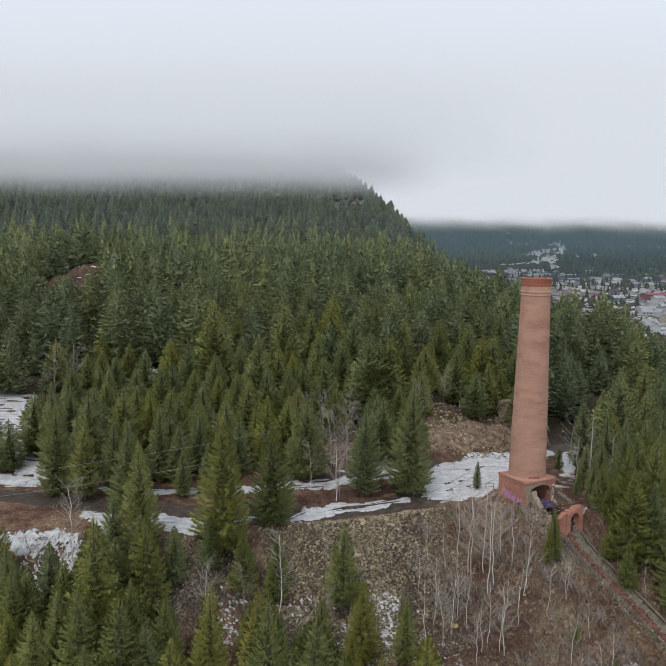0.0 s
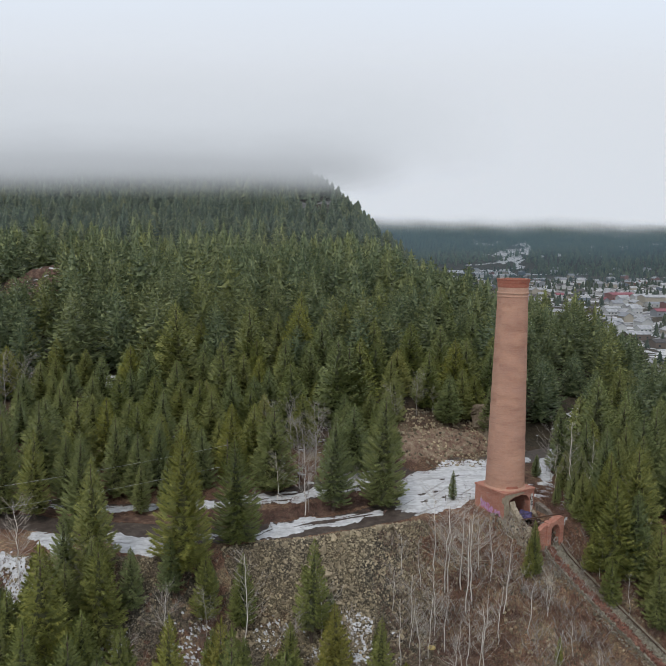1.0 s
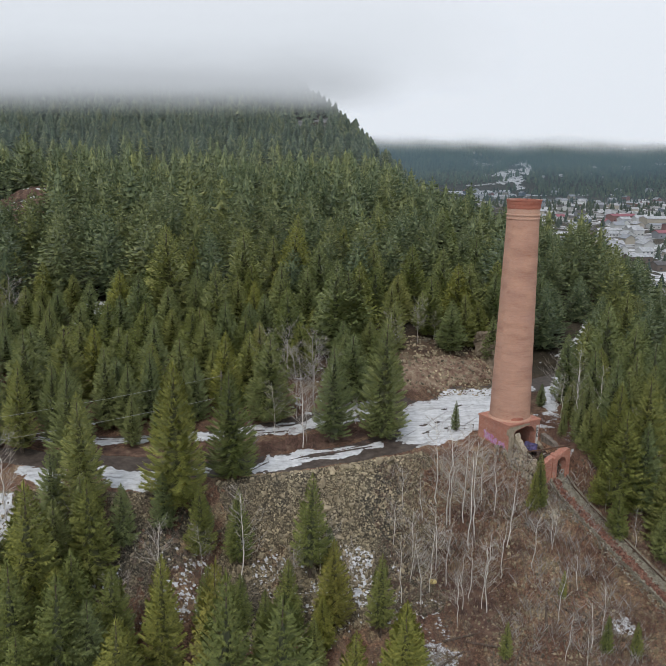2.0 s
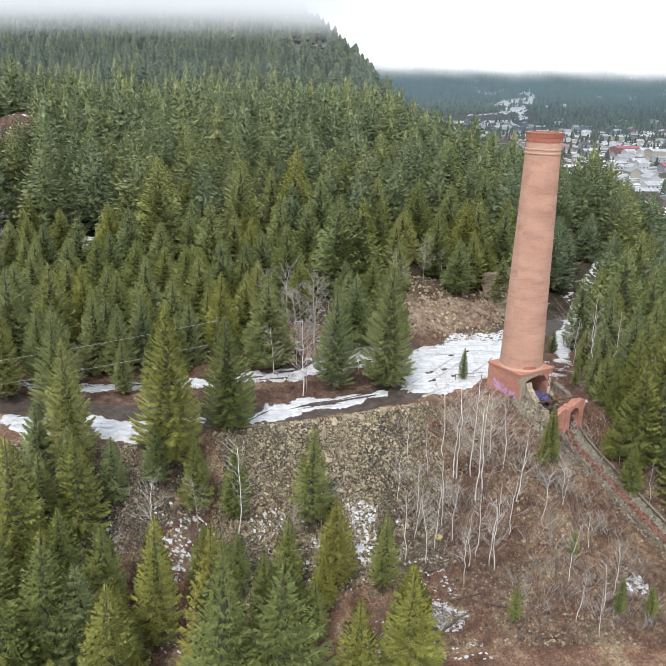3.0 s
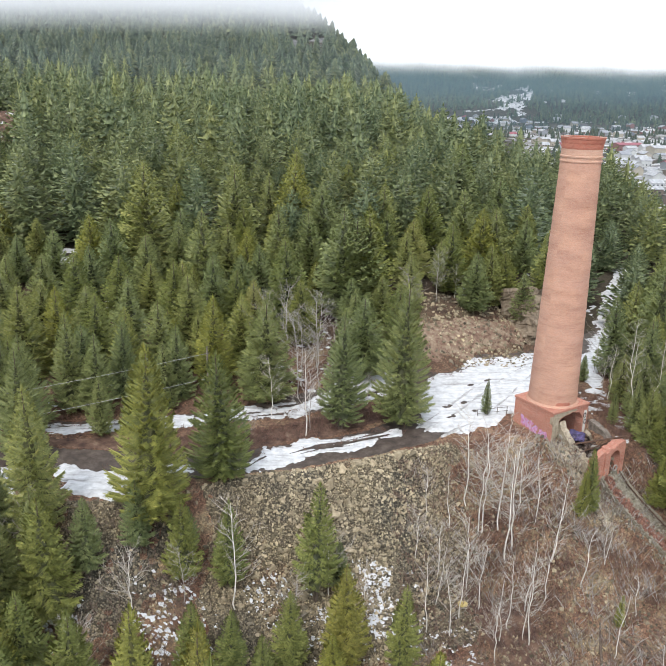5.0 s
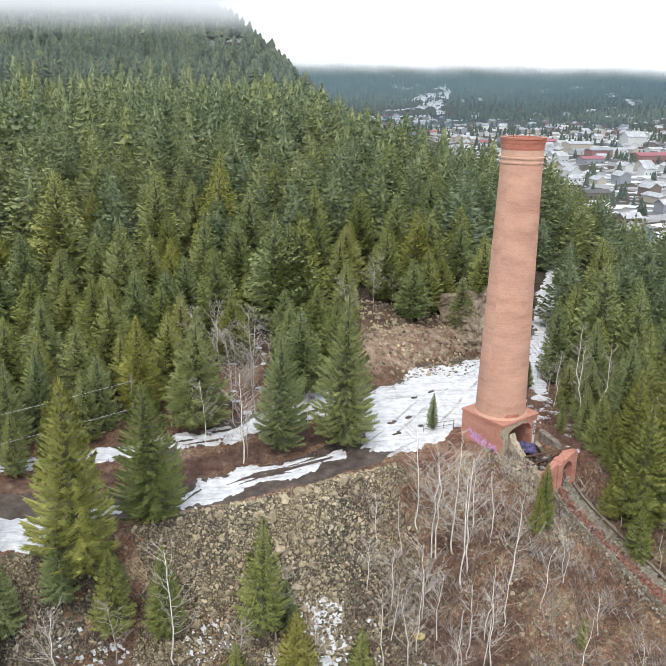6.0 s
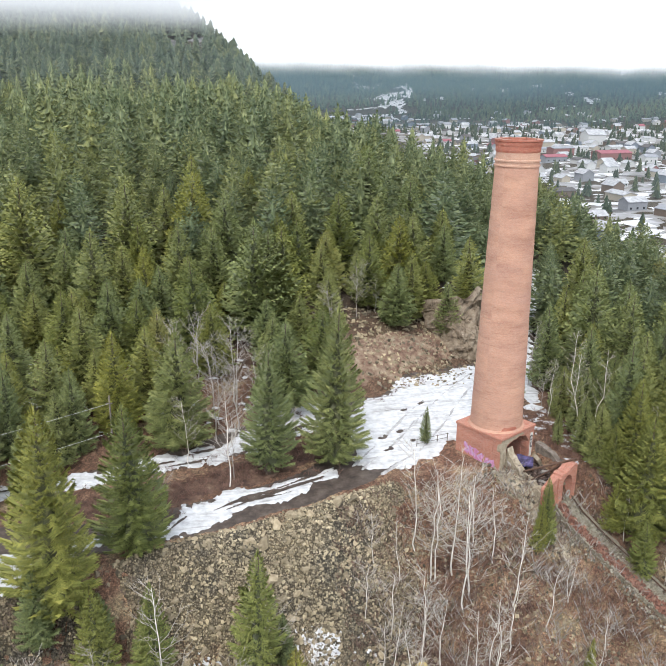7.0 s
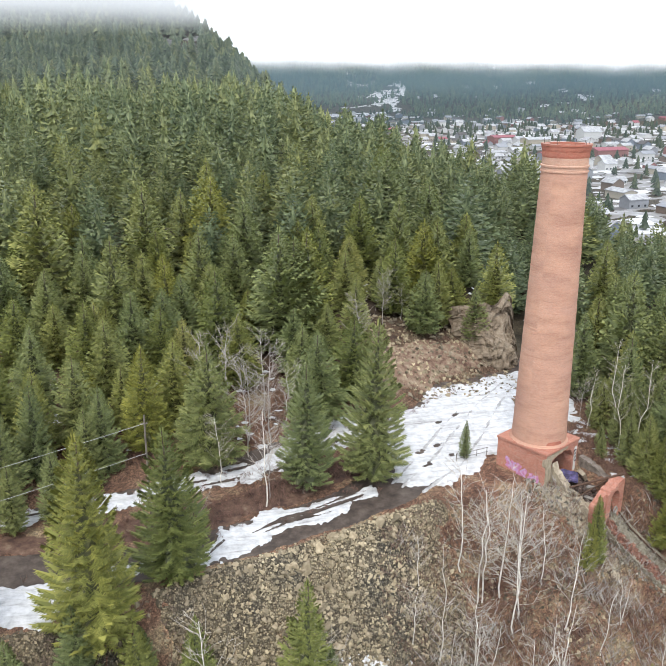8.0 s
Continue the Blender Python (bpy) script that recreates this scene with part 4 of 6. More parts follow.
def ragged(points, steps, amount, seed):
    """The same line broken into short uneven steps, as torn brickwork is."""
    r = random.Random(seed)
    got = []
    for (x0, z0), (x1, z1) in zip(points, points[1:]):
        for k in range(steps):
            f = k / steps
            got.append((x0 + (x1 - x0) * f + (r.uniform(-amount, amount) if k else 0), z0 + (z1 - z0) * f + (r.uniform(-amount, amount) if k else 0)))
    return got + [points[-1]]


H = 3.05
bm = plate(ragged([(-H, 0.2), (-H, 5.25)], 1, 0, 0) + [(H, 5.25), (H, 0.2)] +
           ragged([(2.2, 0.2), (2.2, 2.4), (2.1, 3.9), (1.5, 4.55), (0.3, 4.8), (-1.2, 4.5), (-2.1, 4.0), (-2.45, 2.7), (-2.6, 1.6), (-2.5, 0.2)], 4, 0.09, 3), 0.95, 1, 0.01)
plinth = part("plinth", bm, PLINTH_BRICK, chimney, "square brick plinth with a broken arched flue opening")
plinth.matrix_basis = pose(0, -H, 0)
uv_box(plinth.data)
side_walls = []
for name, m, w in (("plinth_wall", pose(-H, H, 0, 0, 0, -90), 6.1), ("plinth_wall", pose(H, H, 0, 0, 0, 180), 6.1), ("plinth_wall", pose(H, -H + 0.96, 0, 0, 0, 90), 5.1)):
    bm = plate([(0.0, 0.2), (0.0, 5.25), (w, 5.25), (w, 0.2)], 0.9)
    for v in bm.verts:
        if m.to_euler().z < -1 and v.co.x > w - 0.98:
            v.co.x = w - 0.98
    ob = part(name, bm, PLINTH_BRICK, chimney)
    ob.matrix_basis = m
    side_walls.append(ob)
    uv_box(ob.data)
bm = bmesh.new()
box(bm, -3.17, -3.17, 5.2, 3.17, 3.17, 5.5)
bmesh.ops.bevel(bm, geom=bm.edges[:], offset=0.05, segments=2, affect="EDGES")
ledge = part("ledge", bm, PLINTH_BRICK, chimney, "overhanging orange brick ledge")
uv_box(ledge.data)
bm = lathe([(3.10, 5.49), (3.04, 5.58), (2.93, 5.72), (2.87, 5.74)], rough=0.012)
skirt = part("skirt", bm, SHAFT_BRICK, chimney, "worn brick fillet round the shaft's foot")
uv_round(skirt.data, 3)
# darker relaid brick low on the shaft
bm = bmesh.new()
rows = []
for z, lo, hi in ((5.70, -0.34, 0.34), (5.98, -0.31, 0.31), (6.14, -0.24, 0.24)):
    rows.append([bm.verts.new(((r_at(z) + 0.03) * math.cos(-1.95 + lo + (hi - lo) * i / 14), (r_at(z) + 0.03) * math.sin(-1.95 + lo + (hi - lo) * i / 14), z)) for i in range(15)])
for a, b in zip(rows, rows[1:]):
    for i in range(14):
        bm.faces.new((a[i], a[i + 1], b[i + 1], b[i]))
patch = part("brick_patch", bm, CAP_BRICK, chimney, "darker red brick patch at the shaft's foot")
uv_round(patch.data, 2.9)
# crumbling stone corner between the two near faces
bm = plate(ragged([(-0.45, 0.3), (-0.35, 2.6), (-0.42, 4.9)], 6, 0.06, 5) + ragged([(0.55, 4.7), (0.62, 3.0), (0.35, 1.5), (0.2, 0.3)], 6, 0.09, 6), 0.5, 2, 0.03)
corner = part("corner_masonry", bm, EARTH_STONE, chimney, "pale crumbling stone quoin")
corner.matrix_basis = pose(-2.62, -H - 0.12, 0, 0, 0, 0)


# torn lintel: bare pale mortar over the opening
bm = plate(ragged([(-2.95, 3.9), (-2.9, 5.12)], 3, 0.05, 61) + [(0.9, 5.15)] + ragged([(1.0, 4.95), (0.0, 4.86), (-1.4, 4.62), (-2.3, 4.15), (-2.95, 3.9)], 4, 0.06, 62)[:-1], 0.06, 7, 0.01)
ob = part("torn_lintel", bm, EARTH_STONE, chimney, "pale torn mortar over the opening")
ob.matrix_basis = pose(0, -H - 0.05, 0)


def under(ob, owner):
    """Hangs a part under another part of the same thing, without moving it."""
    ob.parent = owner
    ob.matrix_basis = owner.matrix_basis.inverted() @ ob.matrix_basis


def stroke(points, width, seed):
    """A flat painted stroke in x and z."""
    r = random.Random(seed)
    bm = bmesh.new()
    pts = [Vector((x, 0, z)) for x, z in points]
    left, right = [], []
    for i, p in enumerate(pts):
        d = (pts[min(i + 1, len(pts) - 1)] - pts[max(i - 1, 0)]).normalized()
        s = Vector((-d.z, 0, d.x)) * width * r.uniform(0.6, 1.2) / 2
        left.append(bm.verts.new(p + s))
        right.append(bm.verts.new(p - s))
    for i in range(len(pts) - 1):
        bm.faces.new((left[i], left[i + 1], right[i + 1], right[i]))
    return bm


# plain painted shapes where the side wall is sprayed
rr = random.Random(4)
for k in range(6):
    x0, h = 1.5 + k * 0.72, rr.uniform(1.0, 1.7)
    bar = [(x0 + 0.12 * math.sin(i + k), 2.8 - 0.17 * k + h * (i / 5 - 0.5)) for i in range(6)]
    ob = part("paint_mark", stroke(bar, 0.62, k), PINK, chimney, "pink sprayed bar")
    ob.matrix_basis = pose(-H - 0.012, H, 0, 0, 0, -90)
    under(ob, side_walls[0])
for k, (x0, z0) in enumerate(((1.6, 3.0), (2.5, 2.6), (3.5, 2.4), (4.6, 2.1))):
    ob = part("paint_mark", stroke([(x0 + 0.3 * math.sin(i * 0.9 + k), z0 - 0.55 + 0.17 * i) for i in range(7)], 0.2, 20 + k), LILAC, chimney, "lilac sprayed line")
    ob.matrix_basis = pose(-H - 0.02, H, 0, 0, 0, -90)
    under(ob, side_walls[0])
ob = part("paint_mark", stroke([(2.62, 1.7), (2.62, 4.6)], 0.75, 31), WHITE_PAINT, chimney, "white painted jamb")
ob.matrix_basis = pose(0, -H - 0.012, 0)
under(ob, plinth)
for k, (x0, z0) in enumerate(((2.55, 3.95), (2.7, 3.1))):
    ob = part("paint_mark", stroke([(x0 + 0.2 * math.cos(a), z0 + 0.3 * math.sin(a)) for a in np.linspace(0, 6.0, 10)], 0.16, 40 + k), BLACK_PAINT, chimney, "black sprayed ring")
    ob.matrix_basis = pose(0, -H - 0.024, 0)
    under(ob, plinth)

flue = thing("flue_ruin", yard, "collapsed brick smoke flue with a red brick arch", "ruin")
# inner side walls of the pit between plinth and arch
bm = plate(ragged([(0, -3.5), (0, 4.1)], 5, 0.05, 7) + ragged([(0, 4.1), (0.8, 2.9), (2.4, 1.5), (4.6, 0.7)], 5, 0.14, 8) + [(4.6, -3.5)], 0.95, 3, 0.03)
ob = part("flue_wall", bm, EARTH_STONE, flue, "torn pale masonry flue wall")
ob.matrix_basis = pose(-1.95, -H - 0.1, 0, 0, 0, -90)
bm = plate(ragged([(0, -3.5), (0, 3.2), (1.5, 2.9), (3.0, 2.0), (4.6, 1.8)], 5, 0.12, 9) + [(4.6, -3.5)], 0.8, 4, 0.03)
ob = part("flue_wall", bm, RUBBLE_WALL, flue, "dark broken flue wall")
ob.matrix_basis = pose(3.3, -H - 0.1, 0, 0, 0, -90)
bm = bmesh.new()
box(bm, -1.1, -7.6, -1.2, 2.5, 2.0, -0.7)
part("flue_floor", bm, PIT_SHADE, flue, "pit floor darkened to stand in for shade")
# dark board before the back wall, standing in for shade in the opening
bm = bmesh.new()
box(bm, -1.9, 1.9, 0.3, 2.0, 2.1, 5.0)
part("soot_wall", bm, PIT_SHADE, flue, "inner wall darkened to stand in for shade")
bm = bmesh.new()
box(bm, -1.15, -0.8, -0.2, 1.15, 0.8, 0.2)
bmesh.ops.subdivide_edges(bm, edges=bm.edges[:], cuts=3, use_grid_fill=True)
for v in bm.verts:
    v.co += Vector((rr.uniform(-0.14, 0.14), rr.uniform(-0.14, 0.14), rr.uniform(-0.1, 0.1)))
bmesh.ops.bevel(bm, geom=bm.edges[:], offset=0.04, segments=1, affect="EDGES")
ob = part("slab", bm, SHADED_VIOLET, flue, "fallen slab sprayed blue-violet")
ob.matrix_basis = Matrix.Translation((0.8, -3.7, 1.85)) @ Vector((-0.52, -0.30, 0.8)).to_track_quat("Z", "Y").to_matrix().to_4x4() @ Matrix.Scale(0.78, 4)
for k, (x, y, z, a, b, c, s) in enumerate(((1.9, -4.6, 1.9, 30, 50, 10, 0.85), (1.7, -5.6, 0.9, 10, 40, 60, 0.7), (0.4, -5.2, 0.3, 20, 15, 30, 0.8), (0.9, -6.4, 0.3, 35, 10, 80, 0.6))):
    bm = bmesh.new()
    box(bm, -1.0, -0.6, -0.2, 1.0, 0.6, 0.2)
    for v in bm.verts:
        v.co += Vector((rr.uniform(-0.25, 0.25), rr.uniform(-0.2, 0.2), rr.uniform(-0.1, 0.1)))
    ob = part("fallen_block", bm, CONCRETE if k % 2 else EARTH_STONE, flue)
    ob.matrix_basis = pose(x, y, z, a, b, c) @ Matrix.Scale(s, 4)
# the brick arch: two legs and a round head
head_arc = [(1.86 - 0.86 * math.cos(a), 0.85 + 0.95 * math.sin(a)) for a in np.linspace(0, math.pi, 11)]
bm = plate([(0.15, -2.6), (0.15, 1.9)] + ragged([(0.2, 1.7), (0.9, 2.2), (1.5, 2.15), (2.3, 2.6), (3.4, 2.75)], 5, 0.13, 11) + [(3.5, 2.4), (3.5, -2.6), (2.72, -2.6)] + list(reversed(head_arc)) + [(1.0, -2.6)], 1.15, 5, 0.04)
arch = part("brick_arch", bm, PLINTH_BRICK, flue, "red brick arch over the flue")
arch.matrix_basis = pose(0, -8.6, 0)
uv_box(arch.data)
bm = plate(ragged([(-1.75, -2.6), (-1.7, 1.0), (-0.9, 1.5), (0.13, 2.0)], 4, 0.08, 12) + [(0.13, -2.6)], 0.8, 6, 0.02)
ob = part("side_wall", bm, PLINTH_BRICK, flue, "broken red brick wall beside the arch")
ob.matrix_basis = pose(0, -8.45, 0)
uv_box(ob.data)
for a, b, r in (((-1.4, -6.2, 1.35), (2.9, -7.0, 2.0), 0.09), ((-1.5, -5.2, 2.0), (3.7, -8.3, 3.05), 0.12), ((1.2, -5.2, 1.6), (2.6, -7.4, 1.1), 0.06)):
    placed("beam", mesh_np("beam", *tube([a, b], [r, r * 0.85], 6)), IRON, flue, "dark fallen beam")
v, f = tube([(1.86 + 0.33 * math.cos(a), -8.75, -0.35 + 0.33 * math.sin(a)) for a in np.linspace(0, 6.283, 17)], [0.09] * 17, 6)
placed("pipe_mouth", mesh_np("pipe_mouth", v, f), CONCRETE, flue, "pale ring of a pipe")
# the flue's run down the slope
turn_down = yard.inverted()


def flue_line(side, t):
    """A point of the flue's near (0) or far (1) wall, t from arch to bottom."""
    a, b = ((33.5, 107.9), (45.9, 92.4)), ((36.1, 109.8), (48.5, 94.3))
    (x0, y0), (x1, y1) = a[0], a[1]
    (u0, w0), (u1, w1) = b[0], b[1]
    x = (x0 + (x1 - x0) * t) * (1 - side) + (u0 + (u1 - u0) * t) * side
    y = (y0 + (y1 - y0) * t) * (1 - side) + (w0 + (w1 - w0) * t) * side
    return x, y


def flue_strip(side0, side1, lift0, lift1, steps, rough, seed):
    """A band along the flue, with a face below its edges."""
    r = np.random.default_rng(seed)
    bm = bmesh.new()
    rows = []
    for t in np.linspace(0, 1, steps):
        row = []
        for s, h in ((side0, -1.5), (side0, lift0), ((side0 + side1) / 2, (lift0 + lift1) / 2 + rough), (side1, lift1), (side1, -1.5)):
            x, y = flue_line(s, t)
            row.append(bm.verts.new(turn_down @ Vector((x + r.uniform(-rough, rough), y + r.uniform(-rough, rough), flue_z(t) + h + r.uniform(-rough, rough)))))
        rows.append(row)
    for a, b in zip(rows, rows[1:]):
        for i in range(4):
            bm.faces.new((a[i], a[i + 1], b[i + 1], b[i]))
    bmesh.ops.recalc_face_normals(bm, faces=bm.faces)
    return bm


RUBBLE = simple("mortar_rubble", (0.11, 0.095, 0.07), (0.22, 0.20, 0.15), (0.32, 0.29, 0.23), scale=3.0, relief=0.1)
RED_RUBBLE = simple("red_brick_rubble", (0.06, 0.040, 0.032), (0.16, 0.082, 0.060), (0.24, 0.125, 0.09), (0.28, 0.22, 0.165), scale=3.6, relief=0.08)
ob = part("flue_wall", flue_strip(-0.06, 0.08, 0.30, 0.28, 70, 0.07, 1), RUBBLE, flue, "low tan flue wall")
ob = part("brick_course", flue_strip(0.08, 0.32, 0.26, 0.36, 110, 0.16, 2), RED_RUBBLE, flue, "red brick vault remains")
ob = part("rubble_fill", flue_strip(0.32, 0.90, 0.25, 0.24, 110, 0.14, 3), RUBBLE, flue, "grey-tan rubble lying in the flue")
ob = part("flue_wall", flue_strip(0.95, 1.10, 0.48, 0.42, 70, 0.06, 4), RUBBLE, flue, "low rubble flue wall")
v, f = tube([turn_down @ Vector((*flue_line(0.91, t), flue_z(t) + 0.5)) for t in np.linspace(0.0, 1, 12)], [0.07] * 12, 6)
placed("pipe", mesh_np("pipe", v, f), IRON, flue, "long dark pipe along the flue")

# ------------------------------------------------------------------ road and old snow
def strip_field(x, y, line, grain, seed, amount, ruts=0.0):
    """Metres outside (+) or inside (-) a band along a line of (x, y, half width), frayed by noise and furrowed along its way."""
    best, along, aside, run = np.full(np.shape(x), 1e9), np.zeros(np.shape(x)), np.zeros(np.shape(x)), 0.0
    for (x0, y0, w0), (x1, y1, w1) in zip(line, line[1:]):
        dx, dy = x1 - x0, y1 - y0
        n = math.hypot(dx, dy)
        t = np.clip(((x - x0) * dx + (y - y0) * dy) / (n * n), 0, 1)
        d = np.hypot(x - x0 - t * dx, y - y0 - t * dy) - (w0 + (w1 - w0) * t)
        nearer = d < best
        along = np.where(nearer, run + t * n, along)
        aside = np.where(nearer, ((x - x0) * dy - (y - y0) * dx) / n, aside)
        best = np.where(nearer, d, best)
        run += n
    best = best + amount * (vnoise(x, y, grain, seed) + 0.6 * vnoise(x, y, grain * 0.4, seed + 1) + 0.45 * vnoise(x, y, grain * 0.16, seed + 2))
    if ruts:
        track = vnoise(along * 0.10, aside * 1.9, 1.0, seed + 3) + 0.7 * vnoise(along * 0.35, aside * 4.5, 1.0, seed + 4)
        best = np.maximum(best, (track - (1.15 - ruts)) * 0.8)
    return best


def lying(name, line, thick, material, label, kind, seed, grain=2.5, amount=0.6, step=0.2, holes=0.0, ruts=0.0, lift=0.0):
    """A thin layer that follows the ground, thinning out at its frayed edge."""
    pts = np.array(line)
    m = pts[:, 2].max() + 1.5
    xs, ys = np.arange(pts[:, 0].min() - m, pts[:, 0].max() + m, step), np.arange(pts[:, 1].min() - m, pts[:, 1].max() + m, step)
    gx, gy = np.meshgrid(xs, ys)
    d = strip_field(gx, gy, line, grain, seed, amount, ruts)
    if holes:
        d = np.maximum(d, holes - 0.9 * (1 - vnoise(gx * 0.6 + gy * 0.3, gy * 1.6, 1.1, seed + 7)) - 0.35)
    lumps = 1 + 0.2 * vnoise(gx, gy, 0.9, seed + 8) + 0.25 * vnoise(gx, gy, 3.5, seed + 9)
    z = ground(gx, gy) + np.where(d < 0, thick * lumps * smooth(0, 0.5, -d) + 0.03 + lift, -0.12)
    w = len(xs)
    i, j = np.meshgrid(np.arange(w - 1), np.arange(len(ys) - 1))
    inside = (d[:-1, :-1] < 0) | (d[1:, :-1] < 0) | (d[:-1, 1:] < 0) | (d[1:, 1:] < 0)
    p = (j * w + i)[inside]
    f = np.stack([p, p + 1, p + 1 + w, p + w], -1)
    used, f = np.unique(f, return_inverse=True)
    v = np.stack([gx.ravel()[used], gy.ravel()[used], z.ravel()[used]], -1)
    return tagged(placed(name, mesh_np(name, v, f.reshape(-1, 4), True), material), label, "snow" if material is SNOW else "road", kind=kind)


lying("road", [(-60, 109, 2.2), (-30, 105.5, 2.4), (-12, 105.2, 2.4), (-3, 108.2, 2.6), (6, 111.2, 2.7), (13, 114.5, 3.2), (19, 122, 6), (28, 134, 4.6), (40, 141.5, 2.4), (57, 171, 2)], 0.02, MUD, "wet muddy gravel road along the bench", "structure", 3, 3, 0.25)
lying("road", [(-56, 114.5, 1.6), (-29, 112.6, 1.5), (-10, 117.4, 1.5), (2, 122, 2.0), (12, 127, 2.5), (22, 130, 2.5)], 0.02, MUD, "muddy upper track under the trees", "structure", 4, 3, 0.25)
lying("snow_patch", [(14.6, 115.6, 1.4), (18.4, 119.0, 5.3), (22.0, 124.2, 7.2), (27.0, 130.8, 6.0), (33, 136.6, 3.2), (38, 140.2, 1.5)], 0.16, SNOW, "broad sheet of rutted old snow on the road", "stuff", 5, 3.0, 0.8, holes=0.0, ruts=0.0)
lying("snow_patch", [(-7.3, 104.9, 0.7), (-4.5, 108.0, 1.9), (0.5, 110.6, 2.0), (4.6, 111.4, 1.3), (9.8, 113.5, 1.3)], 0.14, SNOW, "long strip of melting snow between wheel ruts", "stuff", 8, 2.0, 0.7, holes=0.15, ruts=0.62)
lying("snow_patch", [(-26.5, 103.6, 0.9), (-23.5, 101.2, 2.4), (-20.6, 101.0, 2.6), (-15.5, 104.3, 1.0), (-11.8, 105.8, 0.5)], 0.2, SNOW, "deep snow lying on the road bench", "stuff", 12, 2.0, 0.6)
lying("snow_patch", [(-36.5, 102.3, 1.2), (-33, 101.6, 2.0), (-31, 97.5, 1.0)], 0.18, SNOW, "snow drift on the bench's edge", "stuff", 14, 2.0, 0.6)
lying("snow_patch", [(-44, 112.6, 1.0), (-29, 112.2, 1.3), (-15.6, 115.6, 1.5), (-9.7, 117.5, 1.5), (-2.8, 119.2, 1.2)], 0.1, SNOW, "thin snow on the upper track", "stuff", 16, 2.0, 0.6, holes=0.1, ruts=0.45)
lying("snow_patch", [(-2.5, 118.9, 0.9), (2.0, 121.8, 2.1), (7.5, 125.2, 2.7), (11, 127, 2.0)], 0.14, SNOW, "wheel-marked snow on the upper track", "stuff", 18, 2.0, 0.7, holes=0.1, ruts=0.5)
lying("snow_patch", [(38.3, 125.6, 1.2), (42, 138, 1.3), (49, 154, 1.4), (57, 171, 1.6), (68, 193, 2.2)], 0.14, SNOW, "snow along the track behind the chimney", "stuff", 20, 3.0, 0.8)
lying("snow_patch", [(-68, 143, 7), (-56, 127, 5), (-50, 117, 2.5)], 0.12, SNOW, "patchy snow on an open slope", "stuff", 22, 3.0, 1.4, 0.4, holes=0.75)
lying("snow_patch", [(-56, 113.5, 1.6), (-49, 113.6, 1.4)], 0.14, SNOW, "snow on the road between ruts", "stuff", 24, 2.0, 0.5, ruts=0.38)
lying("snow_patch", [(-46, 95.2, 1.2), (-36, 96, 1.5), (-37, 92.6, 1.2), (-41, 89, 0.8)], 0.1, SNOW, "melting snow among stones", "stuff", 26, 1.6, 0.9, holes=0.35)
for sx, sy, sr, sd in ((24, 156.4, 1.8, 50), (19.5, 163, 1.5, 51), (-21.5, 129, 2.6, 52), (-43.5, 161, 2.4, 53), (-44, 164.5, 2.2, 57), (22.5, 178, 1.8, 54), (38.6, 114.6, 0.9, 55), (40.2, 112.5, 1.0, 56), (36.5, 119.5, 1.3, 58), (44, 118.6, 1.4, 59), (-106, 299, 3.5, 61), (-140, 410, 9, 62)):
    lying("snow_patch", [(sx - sr * 0.7, sy, sr * 0.5), (sx + sr * 0.7, sy + 0.3, sr * 0.45)], 0.14, SNOW, "small snow patch among the trees", "stuff", sd, 1.6, 0.5, 0.25 if sy < 200 else 0.8, holes=0.1)

# red-brown earth on the low bank between the two roads, and along the cut behind them
RED_EARTH = simple("red_brown_earth", (0.040, 0.026, 0.021), (0.085, 0.050, 0.038), (0.14, 0.085, 0.060), (0.21, 0.15, 0.105), scale=0.8, relief=0.1)
lying("earth_bank", [(-30, 109.0, 1.1), (-18, 109.4, 1.4), (-8, 111.8, 1.9), (2, 115.8, 2.2), (9, 119.0, 2.2), (12.5, 121.6, 1.4)], 0.05, RED_EARTH, "red-brown earth bank between the two roads", "structure", 240, 2.5, 0.6, 0.3)
BANK_EARTH = simple("tan_red_earth", (0.085, 0.050, 0.036), (0.19, 0.12, 0.085), (0.27, 0.20, 0.14), (0.34, 0.28, 0.20), scale=0.9, relief=0.15)
lying("earth_bank", [(13.5, 134, 2.4), (20, 138.0, 3.2), (27, 143.0, 3.2), (31, 144.6, 2.2)], 0.05, BANK_EARTH, "red-brown cut bank above the road", "structure", 244, 2.5, 0.8, 0.3)
lying("earth_bank", [(16.6, 97.6, 1.6), (19.6, 95.0, 2.4), (22.0, 91.6, 2.0)], 0.05, RED_EARTH, "patch of bare red-brown earth under the birches", "structure", 247, 2.5, 1.0, 0.3)
# grey wheel tracks pressed into the snow
SLUSH = simple("grey_slush", (0.22, 0.21, 0.205), (0.38, 0.375, 0.37), (0.58, 0.585, 0.59), scale=1.2, roughness=0.5)
for k, (dx, dy) in enumerate(((0.0, 0.0), (-1.25, 1.15), (2.5, -2.0))):
    line = [(13.6 + dx * 0.7, 113.8 + dy * 0.7, 0.10), (18.4 + dx, 118.4 + dy, 0.16), (23.0 + dx, 124.2 + dy, 0.15), (28.2 + dx * 0.8, 130.8 + dy * 0.8, 0.16), (34.2 + dx * 0.5, 137.2 + dy * 0.5, 0.12)]
    lying("wheel_track", line, 0.03, SLUSH, "grey slushy wheel track in the snow", "stuff", 200 + 3 * k, 2.2, 0.15, 0.12, lift=0.19)
